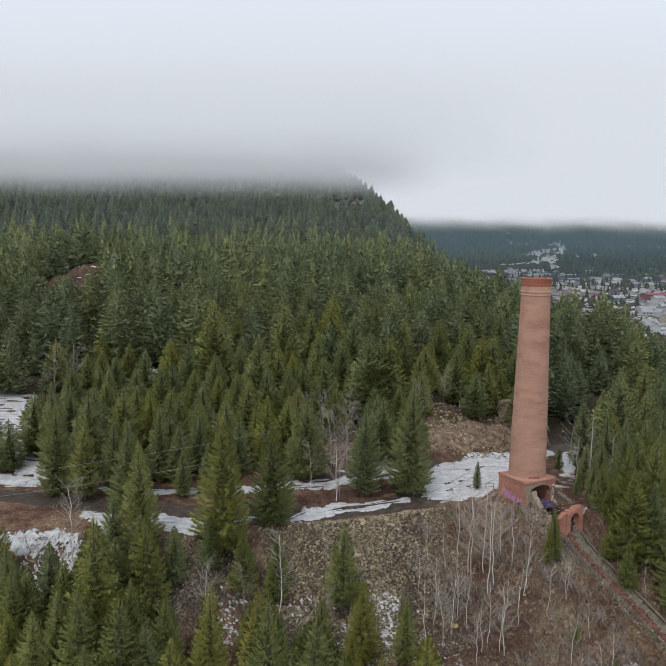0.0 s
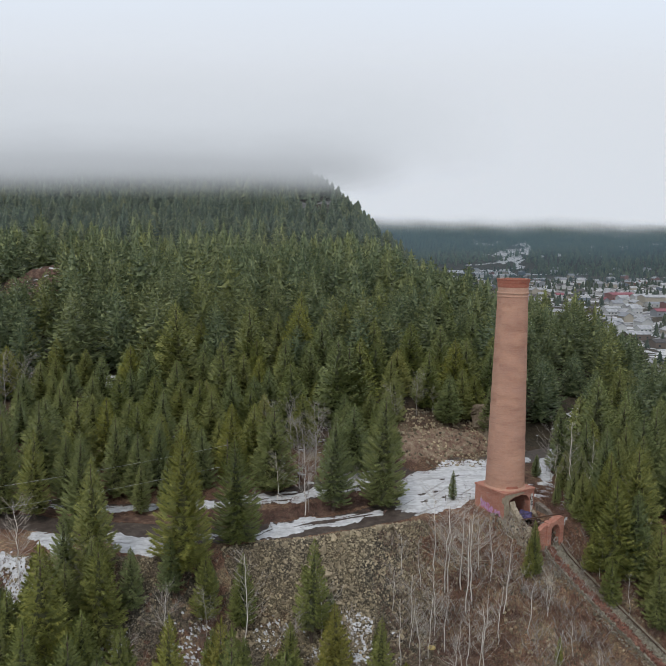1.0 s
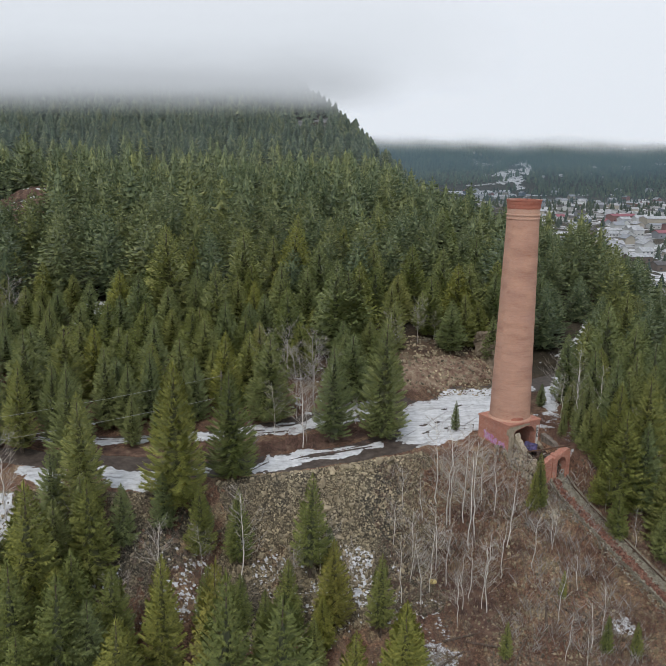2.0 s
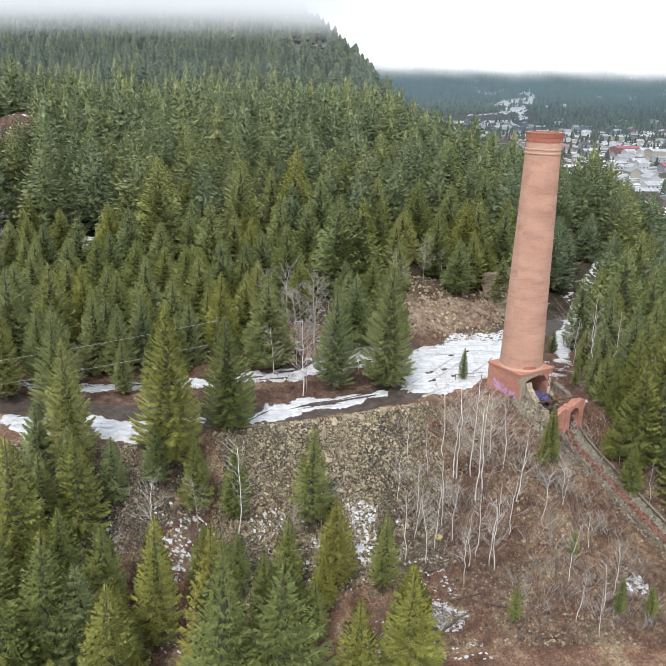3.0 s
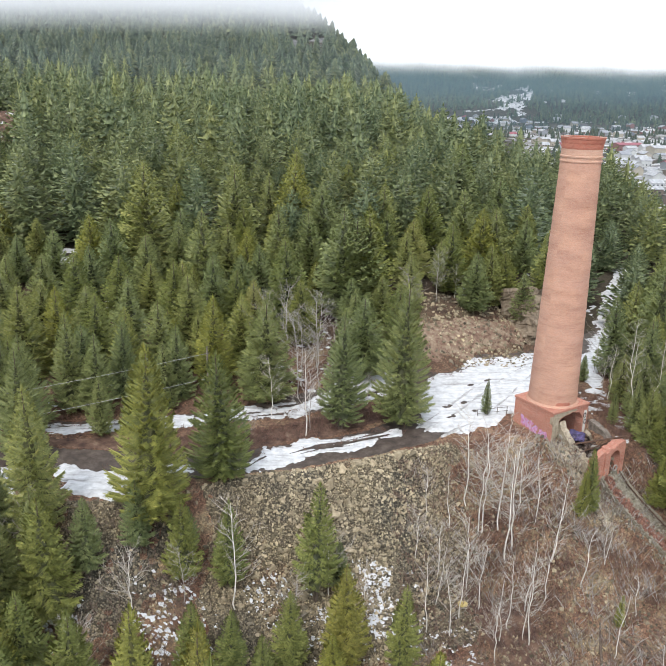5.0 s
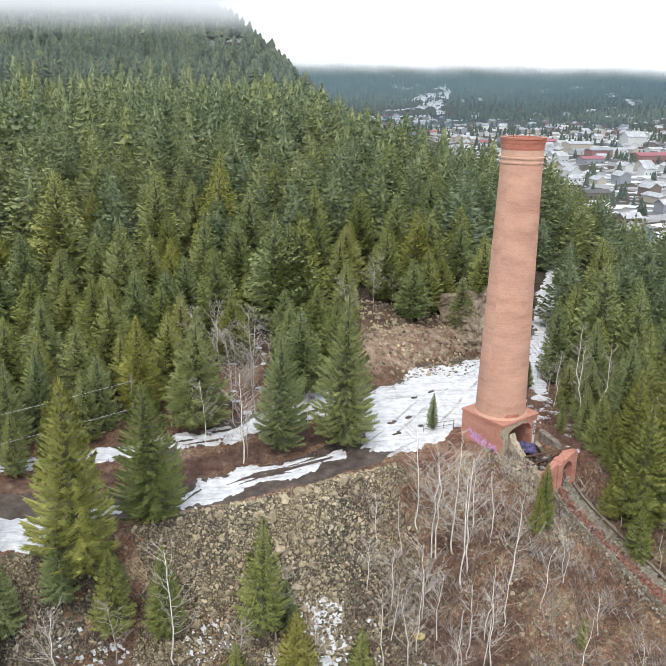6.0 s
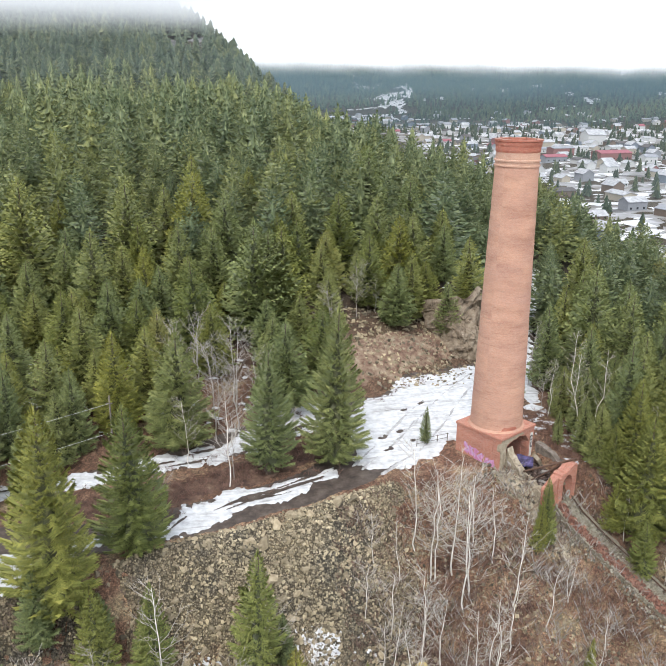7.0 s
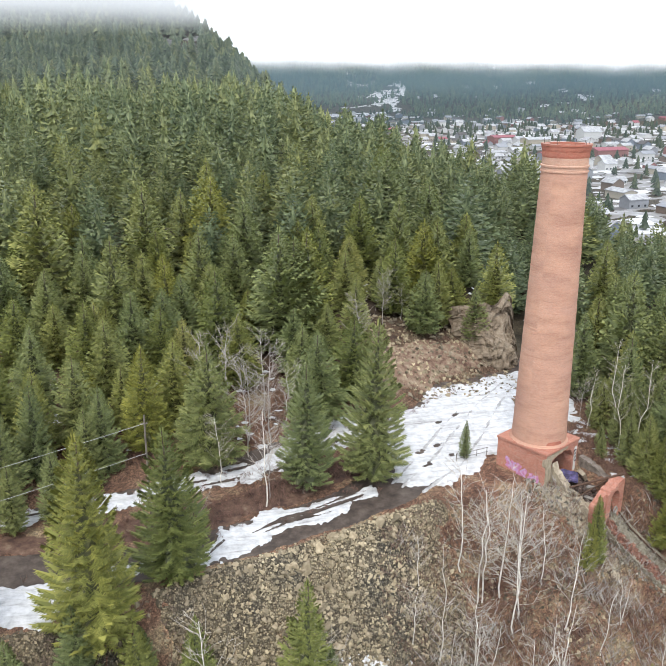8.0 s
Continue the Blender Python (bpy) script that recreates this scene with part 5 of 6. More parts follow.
for k, (x, y) in enumerate(((17.2, 119.8), (19.6, 121.0), (21.4, 126.2), (17.0, 117.0), (23.8, 127.6), (20.6, 118.6))):
    lying("dirt_clump", [(x, y, 0.25), (x + 0.7, y + 0.4, 0.2)], 0.1, MUD, "clod of dark mud on the snow", "stuff", 230 + k, 0.8, 0.3, 0.12, lift=0.2)


# ------------------------------------------------------------------ scree
def stone_mesh(seed, flat=0.7):
    r = random.Random(seed)
    bm = bmesh.new()
    for k in range(13):
        d = Vector((r.gauss(0, 1), r.gauss(0, 1), r.gauss(0, 1))).normalized() * r.uniform(0.8, 1.15)
        bm.verts.new((d.x, d.y * 0.9, d.z * flat))
    hull = bmesh.ops.convex_hull(bm, input=bm.verts)
    bmesh.ops.delete(bm, geom=[g for g in hull["geom_interior"] if isinstance(g, bmesh.types.BMVert)], context="VERTS")
    bmesh.ops.triangulate(bm, faces=bm.faces)
    me = bpy.data.meshes.new("stone")
    bm.to_mesh(me)
    bm.free()
    return me


STONES = [stone_mesh(k, 0.6 + 0.05 * (k % 4)) for k in range(6)]
for me in STONES:
    me.materials.append(ROCK)
CHIP = np.array([(1, 0, 0), (-0.9, 0.2, 0), (0.1, 1, 0.1), (0, -0.9, -0.1), (0.15, 0.1, 0.75), (-0.1, 0, -0.7)], float)
CHIP_FACES = np.array([(4, 0, 2), (4, 2, 1), (4, 1, 3), (4, 3, 0), (5, 2, 0), (5, 1, 2), (5, 3, 1), (5, 0, 3)])
STONE_ARRAYS = []
for me in STONES:
    co = np.empty(len(me.vertices) * 3)
    me.vertices.foreach_get("co", co)
    STONE_ARRAYS.append((co.reshape(-1, 3), np.array([tuple(p.vertices) for p in me.polygons])))

def scree_share(x, y):
    """How thickly stones lie."""
    s = crest(x) - y
    a = smooth(-13, -7, x + 1.5 * vnoise(x, y, 4, 33)) * smooth(19, 13, x + 2.5 * vnoise(x, y, 4, 34))
    b = 0.42 * smooth(-48, -38, x) * smooth(-10, -17, x) * smooth(14, 7, s)
    return np.maximum(a, b) * smooth(-1.1, -0.3, s) * (s < 17)


def stone_bed():
    xs, ys = np.arange(-50, 21, 0.3), np.arange(84, 112.5, 0.3)
    gx, gy = np.meshgrid(xs, ys)
    d = scree_share(gx, gy) - 0.25 + 0.2 * vnoise(gx, gy, 1.5, 37)
    z = ground(gx, gy) + np.where(d > 0, 0.09 * smooth(0, 0.3, d) + 0.1 * vnoise(gx, gy, 0.45, 38), -0.3)
    w = len(xs)
    i, j = np.meshgrid(np.arange(w - 1), np.arange(len(ys) - 1))
    inside = (d[:-1, :-1] > 0) | (d[1:, :-1] > 0) | (d[:-1, 1:] > 0) | (d[1:, 1:] > 0)
    p = (j * w + i)[inside]
    used, f = np.unique(np.stack([p, p + 1, p + 1 + w, p + w], -1), return_inverse=True)
    return mesh_np("stone_bed", np.stack([gx.ravel()[used], gy.ravel()[used], z.ravel()[used]], -1), f.reshape(-1, 4))


scree = thing("scree_slope", pose(0, 0, 0), "steep bank of loose tan and grey broken rock below the road", "scree")
r9 = np.random.default_rng(21)


tagged(placed("stone_bed", stone_bed(), STONE_BED, scree), kind="stuff")


def stone_at(x, y, z, size):
    e = Euler((r9.uniform(0, 6.28), r9.uniform(0, 6.28), r9.uniform(0, 6.28))) if size < 0.35 else Euler((r9.uniform(-0.7, 0.7) + 0.5, r9.uniform(-0.5, 0.5), r9.uniform(0, 6.28)))
    return Matrix.LocRotScale((x, y, z + size * 0.15), e, (size * r9.uniform(0.8, 1.25), size * r9.uniform(0.7, 1.1), size))


def spots_for(n, x0, x1, y0, y1, share):
    """n random places, thicker where share(x, y) is high, with the ground's height there."""
    xs, ys = r9.uniform(x0, x1, n * 14), r9.uniform(y0, y1, n * 14)
    ok = r9.random(n * 14) < share(xs, ys)
    xs, ys = xs[ok][:n], ys[ok][:n]
    return np.stack([xs, ys, ground(xs, ys)], -1).tolist()


def strewn(spots, lo, hi):
    pieces = []
    for x, y, z in spots:
        v, f = STONE_ARRAYS[r9.integers(6)] if hi > 0.33 else (CHIP * r9.uniform(0.7, 1.25, (6, 1)), CHIP_FACES)
        m = np.array(stone_at(x, y, z, lo + (hi - lo) * r9.random() ** 1.6))
        pieces.append((v @ m[:3, :3].T + m[:3, 3], f))
    return joined(pieces)


big = 0
for x, y, size in ((11.4, 108.6, 0.8), (9.8, 108.2, 0.7), (4.9, 107.0, 0.65), (2.1, 104.6, 0.8), (3.9, 103.7, 0.7), (2.5, 102.4, 0.85), (9.5, 105.8, 0.6), (1.2, 103.3, 0.65), (5.8, 103.4, 0.6), (3.4, 105.9, 0.75), (4.4, 105.0, 0.6), (2.9, 103.4, 0.6), (3.3, 101.4, 0.7), (4.1, 100.4, 0.65), (2.6, 100.2, 0.6), (5.0, 101.9, 0.55), (4.6, 99.0, 0.6)):
    ob = placed("stone", STONES[big % 6], None, scree)
    ob.matrix_basis = stone_at(x, y, gz(x, y), size)
    big += 1
for x, y, z in spots_for(276, -11, 19, 94, 112, scree_share):
    ob = placed("stone", STONES[big % 6], None, scree)
    ob.matrix_basis = stone_at(x, y, z, r9.uniform(0.2, 0.5))
    big += 1


def tan_rock(x, y):
    """The bank's upper part, of broken yellowish rock; grey stones lie below and beside it."""
    return (crest(x) - y < 8.5 + 2.5 * vnoise(x, y, 5, 58)) & (x > -1.5 + 3 * vnoise(x, y, 4, 59))


coarse, fine_chips = spots_for(3000, -48, 20, 84, 111.5, scree_share), spots_for(15000, -48, 20, 84, 111.5, scree_share)
for yellow, stone_look in ((True, TAN_ROCKS), (False, ROCKS)):
    heaps = [strewn([p for p in heap if bool(tan_rock(p[0], p[1])) == yellow], lo, hi) for heap, lo, hi in ((coarse, 0.14, 0.36), (fine_chips, 0.06, 0.24))]
    tagged(placed("stone_litter", mesh_np("stone_litter", *joined(heaps)), stone_look, scree), kind="stuff")

# rubble and stones under the birches, on the cut bank and round the chimney's foot
slope_stones = spots_for(5200, 13, 47, 82, 111, lambda x, y: (crest(x) - y > 0.5) * (0.35 + 0.4 * vnoise(x, y, 4, 44)))
bank_stones = spots_for(1300, 14, 37, 133, 151, lambda x, y: 0.6 + 0 * x)
tagged(placed("loose_stones", mesh_np("loose_stones", *joined([strewn(slope_stones, 0.06, 0.32), strewn(bank_stones, 0.12, 0.45)])), ROCKS), "loose stones scattered over the brown slope", "stones", kind="stuff")


# bare rock face beside the track
def rock_face(x0, x1, y0, z_top, seed):
    nx, nt = 84, 56
    gx, gt = np.meshgrid(np.linspace(x0, x1, nx), np.linspace(0, 1, nt))
    h = gt * 12
    block = np.round(3 * vnoise(gx + 0.4 * h, h * 0.8, 2.4, seed)) / 3 + 0.5 * np.round(2 * vnoise(gx - 0.3 * h, h, 1.0, seed + 1)) / 2
    lean = 3.4 * gt ** 1.2 + 1.15 * block + 0.25 * vnoise(gx, h, 0.5, seed + 3)
    edge = np.abs((gx - (x0 + x1) / 2) / ((x1 - x0) / 2)) ** 3
    z = 0.8 + (z_top * (1 - 0.45 * edge) + 2.2 * vnoise(gx, 0 * gx, 3, seed + 2)) * gt + 0.15 * vnoise(gx, h, 0.8, seed + 5)
    v = np.stack([gx + 0.3 * vnoise(h, gx, 1.2, seed + 6), y0 + lean + edge * 4.5, z], -1).reshape(-1, 3)
    i, j = np.meshgrid(np.arange(nx - 1), np.arange(nt - 1))
    p = (j * nx + i).ravel()
    return mesh_np("cliff", v, np.stack([p, p + 1, p + nx + 1, p + nx], -1))


tagged(placed("cliff", rock_face(30.5, 41.0, 143.6, 11.5, 70), CLIFF), "steep tan-brown rock face above the track", "cliff")


# bare rock higher up the hill, among thin trees
def outcrop(x0, x1, y0, y1, cx, cy, rx, ry, step, lump, material, label):
    v, f = draped(np.arange(x0, x1, step), np.arange(y0, y1, step), 0.25)
    v[:, 2] += lump * np.round(2 * vnoise(v[:, 0], v[:, 1], step * 3, 310)) / 2 + 0.5 * lump * vnoise(v[:, 0], v[:, 1], step * 1.3, 311)
    out = ((v[:, 0] - cx) / rx) ** 2 + ((v[:, 1] - cy) / ry) ** 2 + 0.3 * vnoise(v[:, 0], v[:, 1], rx * 0.3, 312)
    v[:, 2] -= 4 * lump * smooth(0.8, 1.05, out)
    f = f[(out[f] < 1.1).any(1)]
    tagged(placed("rock_outcrop", mesh_np("rock_outcrop", v, f), material), label, "rock", kind="stuff")


outcrop(-60, 75, 670, 840, 8, 755, 60, 78, 2.6, 1.6, SUMMIT_ROCK, "grey bare rock below the hill's summit")
outcrop(-120, -84, 256, 312, -102.5, 284, 13, 22, 0.8, 0.7, RED_EARTH, "brown rocky clearing in the hillside woods")

# broken brick and mortar lying along the flue and round the pit
def along_flue(n, side0, side1, lift, seed):
    r = np.random.default_rng(seed)
    got = []
    for t, s in zip(r.uniform(0, 1, n), r.uniform(side0, side1, n)):
        x, y = flue_line(s, t)
        got.append((x, y, flue_z(t) + lift))
    return got


RED_BITS = simple("broken_red_brick", (0.11, 0.055, 0.042), (0.20, 0.095, 0.07), (0.30, 0.18, 0.135), scale=0.8, random_kind="island", spread=(0.5, 1.4))
GREY_BITS = simple("broken_mortar", (0.16, 0.145, 0.11), (0.27, 0.25, 0.20), (0.38, 0.355, 0.30), scale=0.8, random_kind="island", spread=(0.4, 1.4))
tagged(placed("brick_rubble", mesh_np("brick_rubble", *strewn(along_flue(900, -0.02, 0.44, 0.34, 401), 0.06, 0.32)), RED_BITS), "broken red brick along the flue", "rubble", kind="stuff")
tagged(placed("mortar_rubble", mesh_np("mortar_rubble", *joined([strewn(along_flue(1300, 0.3, 1.05, 0.28, 402), 0.05, 0.2), strewn(along_flue(500, -0.5, 0.02, 0.1, 403), 0.05, 0.2)])), GREY_BITS), "grey-tan mortar rubble filling the flue", "rubble", kind="stuff")
lying("rubble_bank", [(28.4, 111.0, 0.9), (30.0, 108.8, 1.3), (31.6, 106.6, 1.1), (33.4, 104.6, 0.7)], 0.12, EARTH_STONE, "pale crumbled mortar spilling down beside the pit", "stuff", 410, 1.4, 0.5, 0.2)
bank_bits = [(x, y, z + 0.1) for x, y, z in spots_for(500, 26.5, 35, 103.5, 112.5, lambda x, y: np.exp(-((x - 30.4) * 0.8 + (y - 108.3) * 0.6) ** 2 / 2.5))]
pit_bits = [(*(yard @ Vector((x, y, 0))).xy, z) for x, y, z in zip(r9.uniform(-1.0, 2.4, 160), r9.uniform(-7.4, -2.6, 160), r9.uniform(-0.65, 0.3, 160))]
# rubble darkened to stand in for the shade of the pit
DARK_BITS = simple("shaded_rubble", (0.035, 0.028, 0.026), (0.10, 0.07, 0.06), (0.21, 0.165, 0.145), scale=1.5, random_kind="island", spread=(0.4, 1.5))
tagged(placed("mortar_rubble", mesh_np("mortar_rubble", *strewn(bank_bits, 0.08, 0.32)), GREY_BITS), "loose rubble round the open pit", "rubble", kind="stuff")
heap = [(*(yard @ Vector((x, y, 0))).xy, -0.8 + 2.2 * math.exp(-((x - 1.9) / 1.1) ** 2) * math.exp(-((y + 4.6) / 2.2) ** 2) + q) for x, y, q in zip(r9.uniform(-0.6, 2.4, 420), r9.uniform(-7.4, -2.9, 420), r9.uniform(-0.2, 0.1, 420))]
tagged(placed("mortar_rubble", mesh_np("mortar_rubble", *strewn(pit_bits + heap, 0.14, 0.5)), DARK_BITS), "dark fallen rubble heaped in the open pit", "rubble", kind="stuff")


# ------------------------------------------------------------------ leafless trees and brush
def bare_tree_shape(seed, height, lean, forks, spread):
    r = np.random.default_rng(seed)
    t = np.linspace(0, 1, 9)
    bend = np.cumsum(r.normal(0, 0.024, (9, 2)), 0) * height * 0.6
    spine = np.stack([bend[:, 0] + lean * height * t ** 1.5, bend[:, 1], -0.5 + (height + 0.5) * t], -1)
    r0 = 0.018 + 0.0048 * height
    trunk = [tube(spine, r0 * (1 - 0.88 * t) + 0.008, 6)]
    limbs = []
    for k in range(forks):
        f = 0.32 + 0.65 * (k + r.uniform(0, 1)) / forks
        base = np.array([np.interp(f, t, spine[:, i]) for i in range(3)])
        a = r.uniform(0, 6.28)
        length = 1.35 * height * spread * (1.2 - 0.85 * f) * r.uniform(0.55, 1.25)
        rise = r.uniform(0.25, 1.0)
        s = np.linspace(0, 1, 5)
        out = np.stack([np.cos(a + 0.5 * s) * s, np.sin(a + 0.5 * s) * s, rise * s + 0.35 * s * s], -1) * length * 0.75
        out[1:] += r.normal(0, 0.03 * length, (4, 3))
        path = base + out
        rb = max(0.016, 0.40 * r0 * (1 - 0.7 * f))
        limbs.append(tube(path, rb * (1 - 0.7 * s) + 0.004, 4))
        for q in range(r.integers(3, 6)):
            g = r.uniform(0.25, 0.95)
            b0 = np.array([np.interp(g, s, path[:, i]) for i in range(3)])
            w = np.array([np.cos(a + r.uniform(-1.3, 1.3)), np.sin(a + r.uniform(-1.3, 1.3)), r.uniform(0.1, 1.1)])
            w *= length * r.uniform(0.18, 0.42) / np.linalg.norm(w)
            limbs.append(tube([b0, b0 + 0.55 * w + r.normal(0, 0.03, 3), b0 + w], [0.014, 0.011, 0.007], 3))
    return trunk, limbs


BARE = {}
for kind, (seed, height, lean, forks, spread) in enumerate(((1, 11, 0.05, 22, 0.27), (2, 10, -0.08, 26, 0.32), (3, 12, 0.02, 22, 0.18), (4, 8, 0.10, 20, 0.28), (5, 9, -0.03, 28, 0.36), (6, 7, 0.05, 18, 0.26))):
    trunk, limbs = bare_tree_shape(seed, height, lean, forks, spread)
    for tone, wood in (("pale", BIRCH), ("grey", GREY_TWIGS)):
        a, b = mesh_np("trunk", *joined(trunk), True), mesh_np("branches", *joined(limbs))
        a.materials.append(wood)
        b.materials.append(PALE_TWIGS if tone == "pale" else GREY_TWIGS)
        BARE[kind, tone] = (height, a, b)


def bare_tree(x, y, height, kind, tone="pale", label="slender leafless birch with pale bark on the brown slope"):
    h0, a, b = BARE[kind, tone]
    ob = new("bare_tree")
    s = height / h0
    ob.matrix_world = Matrix.LocRotScale((x, y, gz(x, y) - 0.1), Euler((rng.uniform(-0.04, 0.04), rng.uniform(-0.04, 0.04), rng.uniform(0, 6.28))), (s, s, s))
    tagged(ob, label, "tree", "leafless birches")
    placed("trunk", a, None, ob)
    placed("branch_crown", b, None, ob)
    return ob


for k, (x, y, h) in enumerate(((17.8, 106, 10.5), (18.6, 103.7, 11), (20.9, 104.1, 12), (21.8, 101.8, 12), (21.4, 100.7, 11.5), (25.8, 99.8, 9.5), (19.1, 103.6, 10), (31.9, 100.3, 6), (13.5, 99.8, 8), (11.3, 100.9, 7),
                               (14.3, 93.9, 9.5), (11.7, 94.5, 10), (18.9, 93.8, 8.5), (20.5, 95, 9.5), (21.7, 93.7, 9), (22.4, 93.1, 10), (24.3, 91.1, 9), (17.7, 97, 8.5), (30.4, 91.6, 8), (29.6, 85.1, 7),
                               (26.9, 84.2, 7.5), (31.4, 83.3, 7), (32.1, 100.3, 5.5), (35, 89.1, 7), (16.2, 101.5, 9), (23.5, 105.5, 8.5), (15.1, 104, 7.5), (24.5, 97, 9), (27.8, 95.5, 7.5), (34.2, 96, 5.5), (13.0, 104.6, 6), (16.8, 99, 10), (19.8, 98.4, 10.5), (22.9, 96.2, 9.5), (15.6, 95.8, 9), (13.1, 96.9, 8), (26.4, 93.2, 8), (28.6, 98, 8), (18.2, 91.4, 8), (24.9, 103.2, 9), (10.2, 97.4, 8.5), (33, 86.5, 7))):
    if k < 16 or k % 4:
        bare_tree(x, y, h * (1.12 if k < 7 else 0.92), (1, 4, 0, 4, 1, 0, 4)[k] if k < 7 else (k * 5 + k // 6) % 6)
for k, (x, y, h, tone) in enumerate(((-7.2, 93.7, 12, "pale"), (-16.7, 89.3, 8.5, "pale"), (-20.2, 83.5, 9, "pale"), (-7.7, 110.4, 5, "grey"), (-1.0, 113.3, 11, "pale"), (-0.3, 114.2, 8, "grey"), (-5, 118, 8, "pale"), 
                                     (2, 96.7, 9, "pale"), (40.2, 131.5, 9, "grey"), (-35.1, 93.5, 11, "pale"), (-56.8, 143, 12, "grey"), (-54.5, 145, 11, "grey"), (-19.9, 84.9, 8, "pale"),
                                     (-1.8, 121.8, 11, "grey"), (0.6, 123.2, 12, "grey"), (2.4, 122.6, 10, "grey"), (-6.5, 127, 11, "grey"), (-4.0, 129.5, 11.5, "grey"), (0.8, 127.5, 11, "grey"), (-1.5, 124.3, 9, "grey"), (14.3, 139, 9, "grey"), (19.5, 147, 8, "grey"), (23, 149.5, 6, "pale"), (7.0, 121.5, 4.5, "pale"), (38.4, 123.5, 6, "grey"), (5.4, 94.2, 7, "pale"), (-1.5, 92.5, 8, "grey"), (-27, 93, 8, "grey"), (-12, 92.4, 7, "grey"))):
    bare_tree(x, y, h, (k * 3 + 1) % 6, tone, "leafless %s tree standing among the firs" % ("pale-barked" if tone == "pale" else "grey"))

for x, y, h in ((39.4, 117.2, 10.5), (40.6, 120.7, 12), (42.6, 116.6, 11), (45.0, 109.4, 9), (47.2, 105.6, 9), (41.0, 105.9, 6), (43.2, 101.9, 6), (38.4, 121.9, 8)):
    bare_tree(x, y, h, 2, "pale", "thin straight leafless birch among the gully's firs")


def brush(name, n, region, height, material, label, seed, stems=7):
    """Low leafless stems, a few to a clump."""
    r = np.random.default_rng(seed)
    vs, fs = [], []
    xs, ys = r.uniform(region[0], region[1], n * 12), r.uniform(region[2], region[3], n * 12)
    ok = region[4](xs, ys)
    xs, ys = xs[ok][:n], ys[ok][:n]
    for x, y, z in zip(xs, ys, ground(xs, ys)):
        for q in range(stems):
            a, h = r.uniform(0, 6.28), height * r.uniform(0.4, 1.2)
            b = np.array([x + r.normal(0, 0.12), y + r.normal(0, 0.12), z - 0.1])
            tip = b + (np.cos(a) * h * r.uniform(0.2, 0.8), np.sin(a) * h * r.uniform(0.2, 0.8), h)
            w = np.array([-np.sin(a), np.cos(a), 0]) * 0.026
            m = (b + tip) / 2 + (0, 0, 0.08 * h)
            fork = m + (r.normal(0, 0.35) * h, r.normal(0, 0.35) * h, 0.45 * h)
            i = len(vs)
            vs += [b - w, b + w, m, tip, m + (0, 0, 0.05), fork]
            fs += [(i, i + 1, i + 2), (i + 2, i + 1, i + 3), (i + 2, i + 4, i + 5)]
    tagged(placed(name, mesh_np(name, np.array(vs), np.array(fs)), material), label, "brush", kind="stuff")


below = lambda x, y: crest(x) - y > 0.4
brush("brush", 420, (11, 40, 84, 111, lambda x, y: below(x, y) & (vnoise(x, y, 5, 93) > -0.1)), 1.9, GREY_TWIGS, "pale grey leafless saplings under the birches", 94, 4)
brush("brush", 1300, (10, 47, 82, 111, lambda x, y: below(x, y)), 1.3, BROWN_TWIGS, "grey-brown tangle of leafless twigs under the birches", 79, 5)
brush("brush", 1700, (9, 47, 82, 111, lambda x, y: below(x, y) & (vnoise(x, y, 6, 80) > -0.35)), 0.9, RED_TWIGS, "reddish-brown leafless undergrowth below the chimney", 81)
brush("brush", 1300, (-50, 10, 82, 106, lambda x, y: below(x, y) & (scree_share(x, y) < 0.7)), 1.0, BROWN_TWIGS, "brown leafless scrub on the stony bank", 82)
brush("brush", 700, (-50, 36, 104, 150, lambda x, y: (foot(x) - 3 < y) & (y < foot(x) + 9) | (np.abs(y - crest(x) - 5.8) < 1.4) & (x < 12)), 0.8, RED_TWIGS, "rust-brown brush along the road's verge", 83)
brush("brush", 600, (-20, 13, 106, 124, lambda x, y: (np.abs(y - np.interp(x, [-30, -18, -8, 2, 9, 13], [109, 109.4, 111.8, 115.8, 119, 121.6])) < 1.9)), 0.8, RED_TWIGS, "rust-brown brush on the bank between the roads", 84)
brush("brush", 1000, (35, 48, 96, 123, lambda x, y: (x - 34.8) * 0.78 + (y - 108.8) * 0.626 > 2.6), 1.0, RED_TWIGS, "dark leafless undergrowth in the gully", 88)
brush("fallen_twigs", 1500, (8, 47, 82, 111, lambda x, y: below(x, y)), 0.34, GREY_TWIGS, "pale dead twigs strewn over the slope", 95, 3)
STRAW = bark_material("dead_grass", (0.38, 0.31, 0.19), (0.23, 0.18, 0.11), 2)
brush("dead_grass", 3600, (12, 47, 82, 112, lambda x, y: below(x, y) & (vnoise(x, y, 5, 85) > -0.1)), 0.42, STRAW, "tufts of straw-coloured dead grass", 86, 5)
brush("dead_grass", 700, (26, 48, 94, 112, lambda x, y: below(x, y)), 0.4, STRAW, "dead grass beside the ruined flue", 87, 6)

